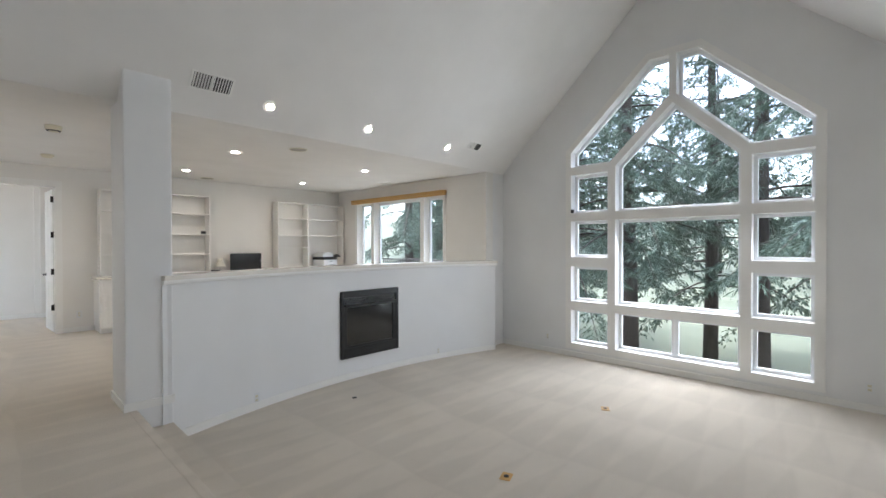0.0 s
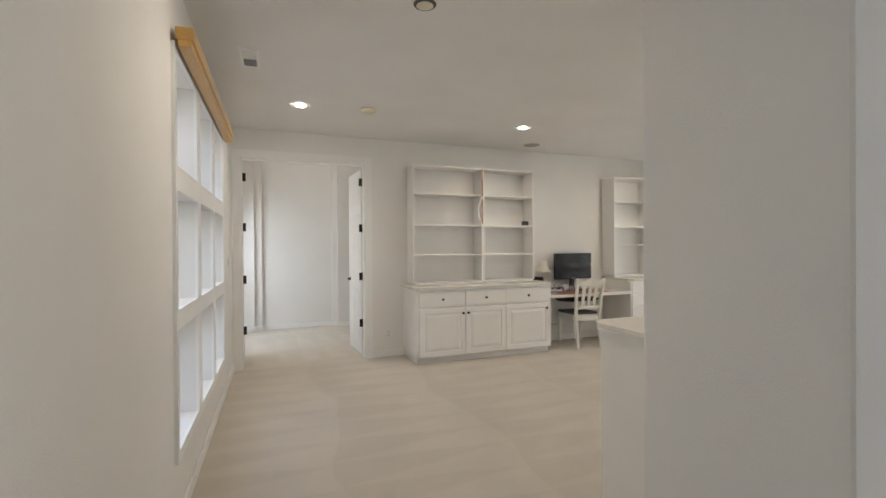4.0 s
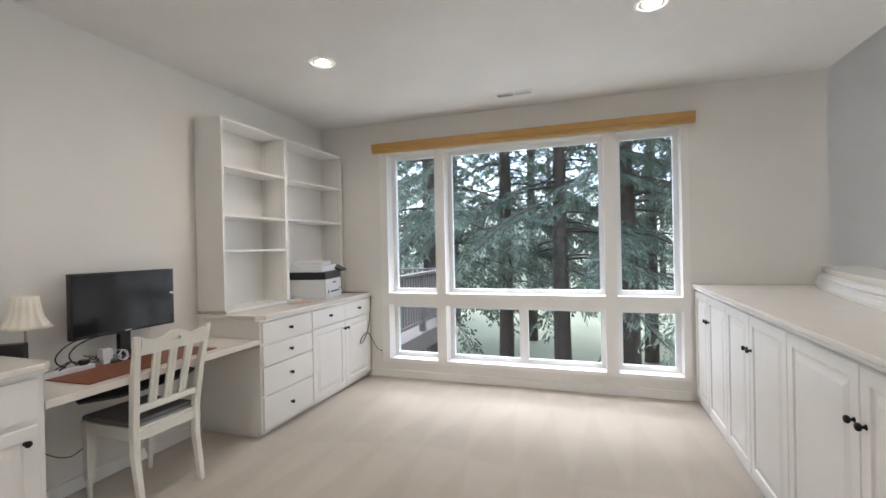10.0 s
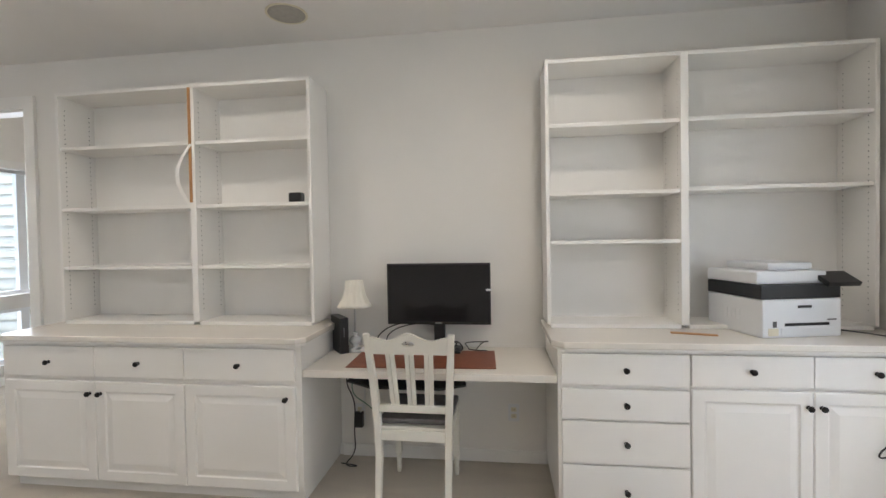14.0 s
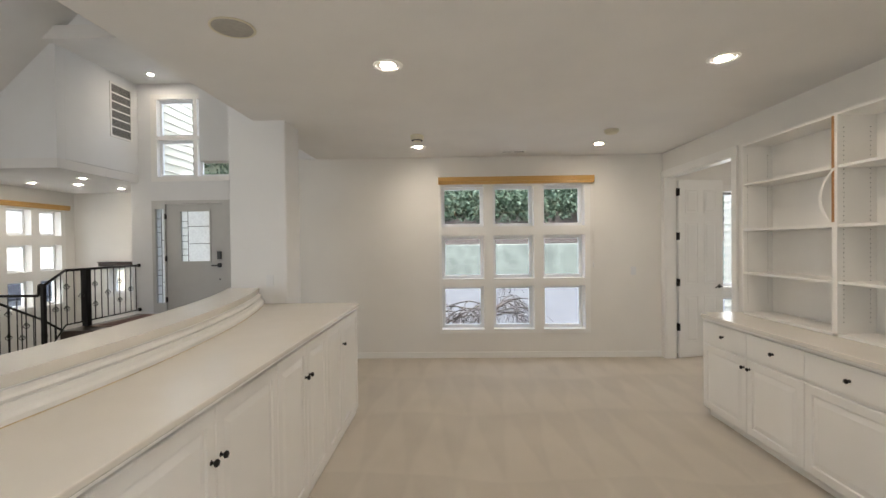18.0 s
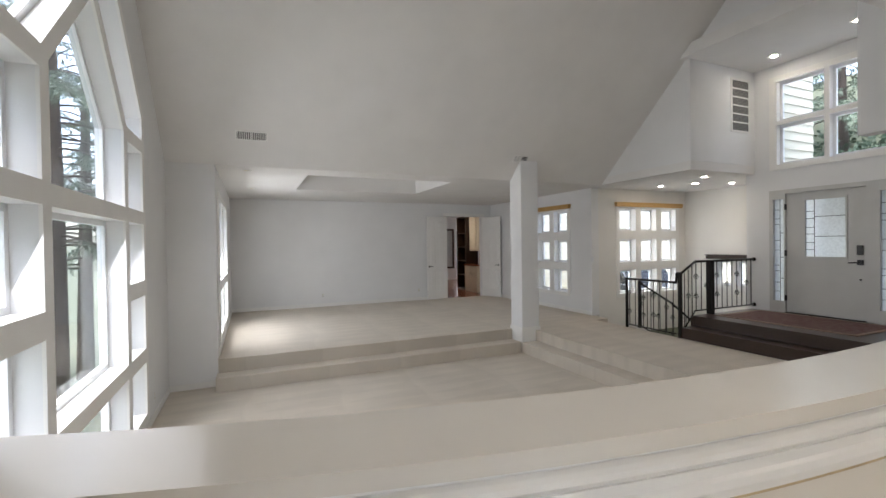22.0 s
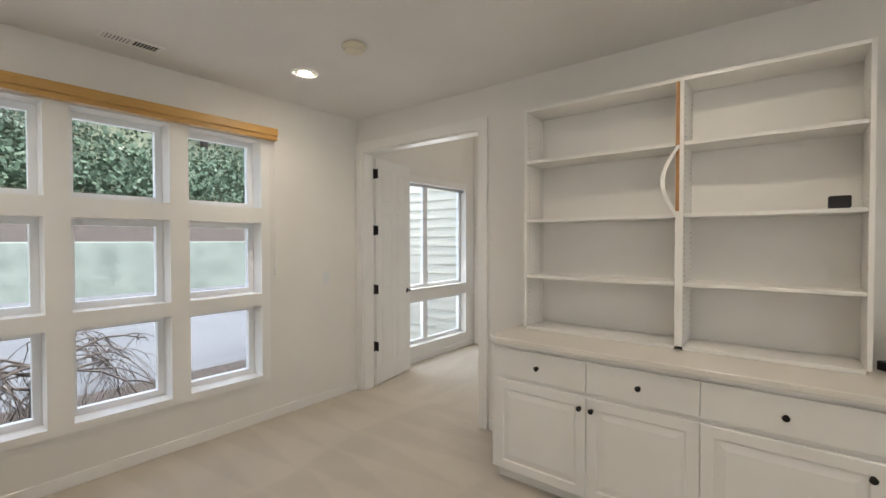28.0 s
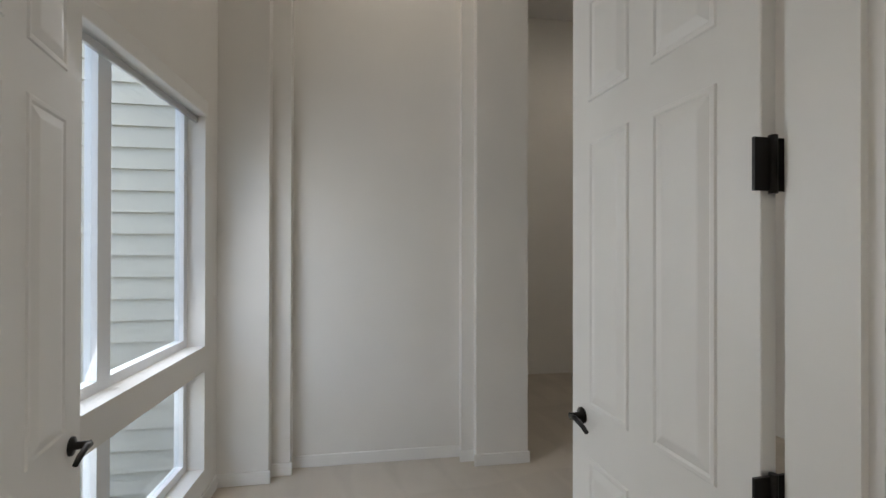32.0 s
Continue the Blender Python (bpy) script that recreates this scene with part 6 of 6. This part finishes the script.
for i in range(20):
    x, y = random.uniform(46, 70), -60 + 140 * (i + random.random()) / 20
    t = copy_thing(far[i % 2], pose(x, y, ground_z(x, y) - 0.3, 0, 0, random.uniform(0, 360)))
    t.scale = [random.uniform(1.0, 1.35)] * 3
for i in range(20):
    x, y = random.uniform(-36, -24), -22 + 60 * (i + random.random()) / 20
    t = copy_thing(far[i % 2], pose(x, y, ground_z(x, y) - 0.3, 0, 0, random.uniform(0, 360)))
    t.scale = [random.uniform(0.7, 1.0)] * 3


# ferny growth on the bank, and bare shrubs in the bed
def leaf_mass(name, mat, n, place, size, label, category):
    rng = np.random.default_rng(7)
    verts, faces = [], []
    for _ in range(n):
        c = np.array(place(rng))
        for _ in range(9):
            b = c + rng.normal(0, size * 0.9, 3) * (1, 1, 0.6)
            v = rng.normal(0, 1, 3)
            v *= rng.uniform(0.5, 1) * size / np.linalg.norm(v)
            w = np.cross(v, rng.normal(0, 1, 3))
            w *= 0.28 * size / (np.linalg.norm(w) + 1e-6)
            k = len(verts)
            verts += [tuple(b), tuple(b + v * 0.5 - w), tuple(b + v), tuple(b + v * 0.5 + w)]
            faces.append((k, k + 1, k + 2, k + 3))
    me = bpy.data.meshes.new(name)
    me.from_pydata(verts, [], faces)
    me.materials.append(mat)
    me.update()
    return tagged(new(name, me), label, category, kind="stuff")


def bank(rng):
    x = rng.uniform(-34, -20.5)
    y = rng.uniform(-15, 45)
    return x, y, 1.5 + (-17.9 - x) * 0.488 + rng.uniform(0.0, 1.5) ** 1.2


leaf_mass("bank_foliage", FERN, 15000, bank, 0.34, "bright green ferns and brush on the bank", "foliage")


def shrub(seed, x, y, z, r, h):
    """A bare weeping shrub: crooked arching limbs that fork into drooping twigs."""
    rng = np.random.default_rng(seed)
    s = thing("bare_shrub", (x, y, z), "leafless weeping shrub in the mulch bed", "shrub", "bare shrubs")
    part("stem", tube(bmesh.new(), [(0, 0, 0), (0.05, 0.02, h * 0.35), (0.0, 0.05, h * 0.7)], 0.05, 7, 0.035), TWIG, s)
    bm = bmesh.new()

    def limb(p, ang, rise, length, rad, depth):
        pts = [p]
        for _ in range(5):
            ang += rng.normal(0, 0.35)
            rise -= rng.uniform(0.12, 0.42)
            p = p + np.array([math.cos(ang), math.sin(ang), 0]) * length / 5 + np.array([0, 0, rise * length / 5])
            p[2] = max(p[2], 0.05)
            pts.append(p)
        tube(bm, [tuple(q) for q in pts], rad, 5 if depth < 2 else 3, rad * 0.45)
        if depth < 3:
            for k in range(4 if depth < 2 else 3):
                limb(pts[1 + k], ang + rng.uniform(-1.3, 1.3), rise + rng.uniform(0.2, 1.0), length * rng.uniform(0.4, 0.65), rad * 0.5, depth + 1)

    for n in range(13):
        limb(np.array([0.0, 0.04, h * rng.uniform(0.5, 0.7)]), 2 * math.pi * n / 13 + rng.uniform(-0.3, 0.3), rng.uniform(0.5, 1.2), r * rng.uniform(0.7, 1.05), 0.014, 0)
    part("twigs", bm, TWIG, s)
    return s


shrub(1, -2.6, 7.25, -0.455, 1.15, 1.3)
shrub(2, -3.0, 6.1, -0.455, 0.95, 1.1)

# deck by the office window
dk = thing("garden_deck", (9.6, 11.3, -0.2), "weathered wooden deck with a picket railing", "deck")
for i in range(20):
    cab_part(dk, "deck_board", boxes((8.0 + 0.15 * i, 9.6, -0.18, 8.143 + 0.15 * i, 14.0, -0.14)), DECKW)
cab_part(dk, "rim_beam", boxes((7.98, 9.55, -0.45, 11.02, 9.6, -0.14)), DECKW)
for x in (8.03, 9.5, 10.97):
    cab_part(dk, "post", boxes((x - 0.05, 9.6, -3.4, x + 0.05, 9.7, 0.95)), DECKW)
cab_part(dk, "top_rail", boxes((7.95, 9.58, 0.93, 11.05, 9.73, 0.97)), DECKW)
cab_part(dk, "lower_rail", boxes((7.98, 9.62, 0.02, 11.02, 9.68, 0.08)), DECKW)
for i in range(24):
    x = 8.12 + 0.12 * i
    cab_part(dk, "picket", boxes((x, 9.63, 0.08, x + 0.035, 9.665, 0.93)), DECKW)
cab_part(dk, "top_rail", boxes((10.95, 9.7, 0.93, 11.1, 14.0, 0.97)), DECKW)
for i in range(34):
    y = 9.8 + 0.12 * i
    cab_part(dk, "picket", boxes((11.0, y, -0.14, 11.035, y + 0.035, 0.93)), DECKW)


# a car parked on the drive beyond the stair window
def parked_car(x, y, z, turn):
    c = thing("parked_car", (x, y, z), "dark grey car parked on the drive", "car")
    body = boxes((-2.1, -0.85, 0.32, 2.1, 0.85, 0.92))
    bmesh.ops.subdivide_edges(body, edges=list(body.edges), cuts=3, use_grid_fill=True)
    for v in body.verts:
        v.co.y *= 1 - 0.10 * (abs(v.co.x) / 2.1) ** 3
        v.co.z -= 0.10 * (abs(v.co.x) / 2.1) ** 4 * (v.co.z > 0.8)
    part("body", soft(body, 0.02, 1), CARPAINT, c)
    prof = [(-1.75, 0.90), (1.05, 0.90), (0.45, 1.45), (-1.25, 1.50), (-1.68, 1.30)]
    part("cabin", soft(plate(bmesh.new(), "y", -0.70, 0.70, prof), 0.05, 2), CARPAINT, c)
    glass = [(-1.5, 0.98), (0.82, 0.98), (0.38, 1.38), (-1.2, 1.42)]
    for s in (-1, 1):
        part("side_window", plate(bmesh.new(), "y", s * 0.700, s * 0.706, glass), SCREEN, c)
        part("headlight", soft(boxes((2.0, s * 0.6 - 0.14, 0.62, 2.1, s * 0.6 + 0.14, 0.76)), 0.02, 1), CRYSTAL, c)
        part("tail_light", soft(boxes((-2.11, s * 0.62 - 0.1, 0.66, -2.04, s * 0.62 + 0.1, 0.84)), 0.02, 1), RUG, c)
    part("windscreen", boxes((-0.02, -0.62, -0.30, 0.0, 0.62, 0.30), m=pose(0.80, 0, 1.17, 0, -47, 0)), SCREEN, c)
    for wx in (-1.3, 1.35):
        for s in (-1, 1):
            w = part("wheel", lathe(bmesh.new(), [(0.20, -0.09), (0.31, -0.09), (0.33, -0.05), (0.33, 0.05), (0.31, 0.09), (0.20, 0.09)], (wx, s * 0.78, 0.33), 24, "y"), BLACK, c)
            part("rim", lathe(bmesh.new(), [(0.05, -0.1), (0.19, -0.092), (0.19, 0.092), (0.05, 0.1)], (wx, s * 0.78, 0.33), 18, "y"), STEEL, w)
    c.matrix_world = pose(x, y, z, 0, 0, turn)


parked_car(-4.9, -4.1, -0.47, 75)
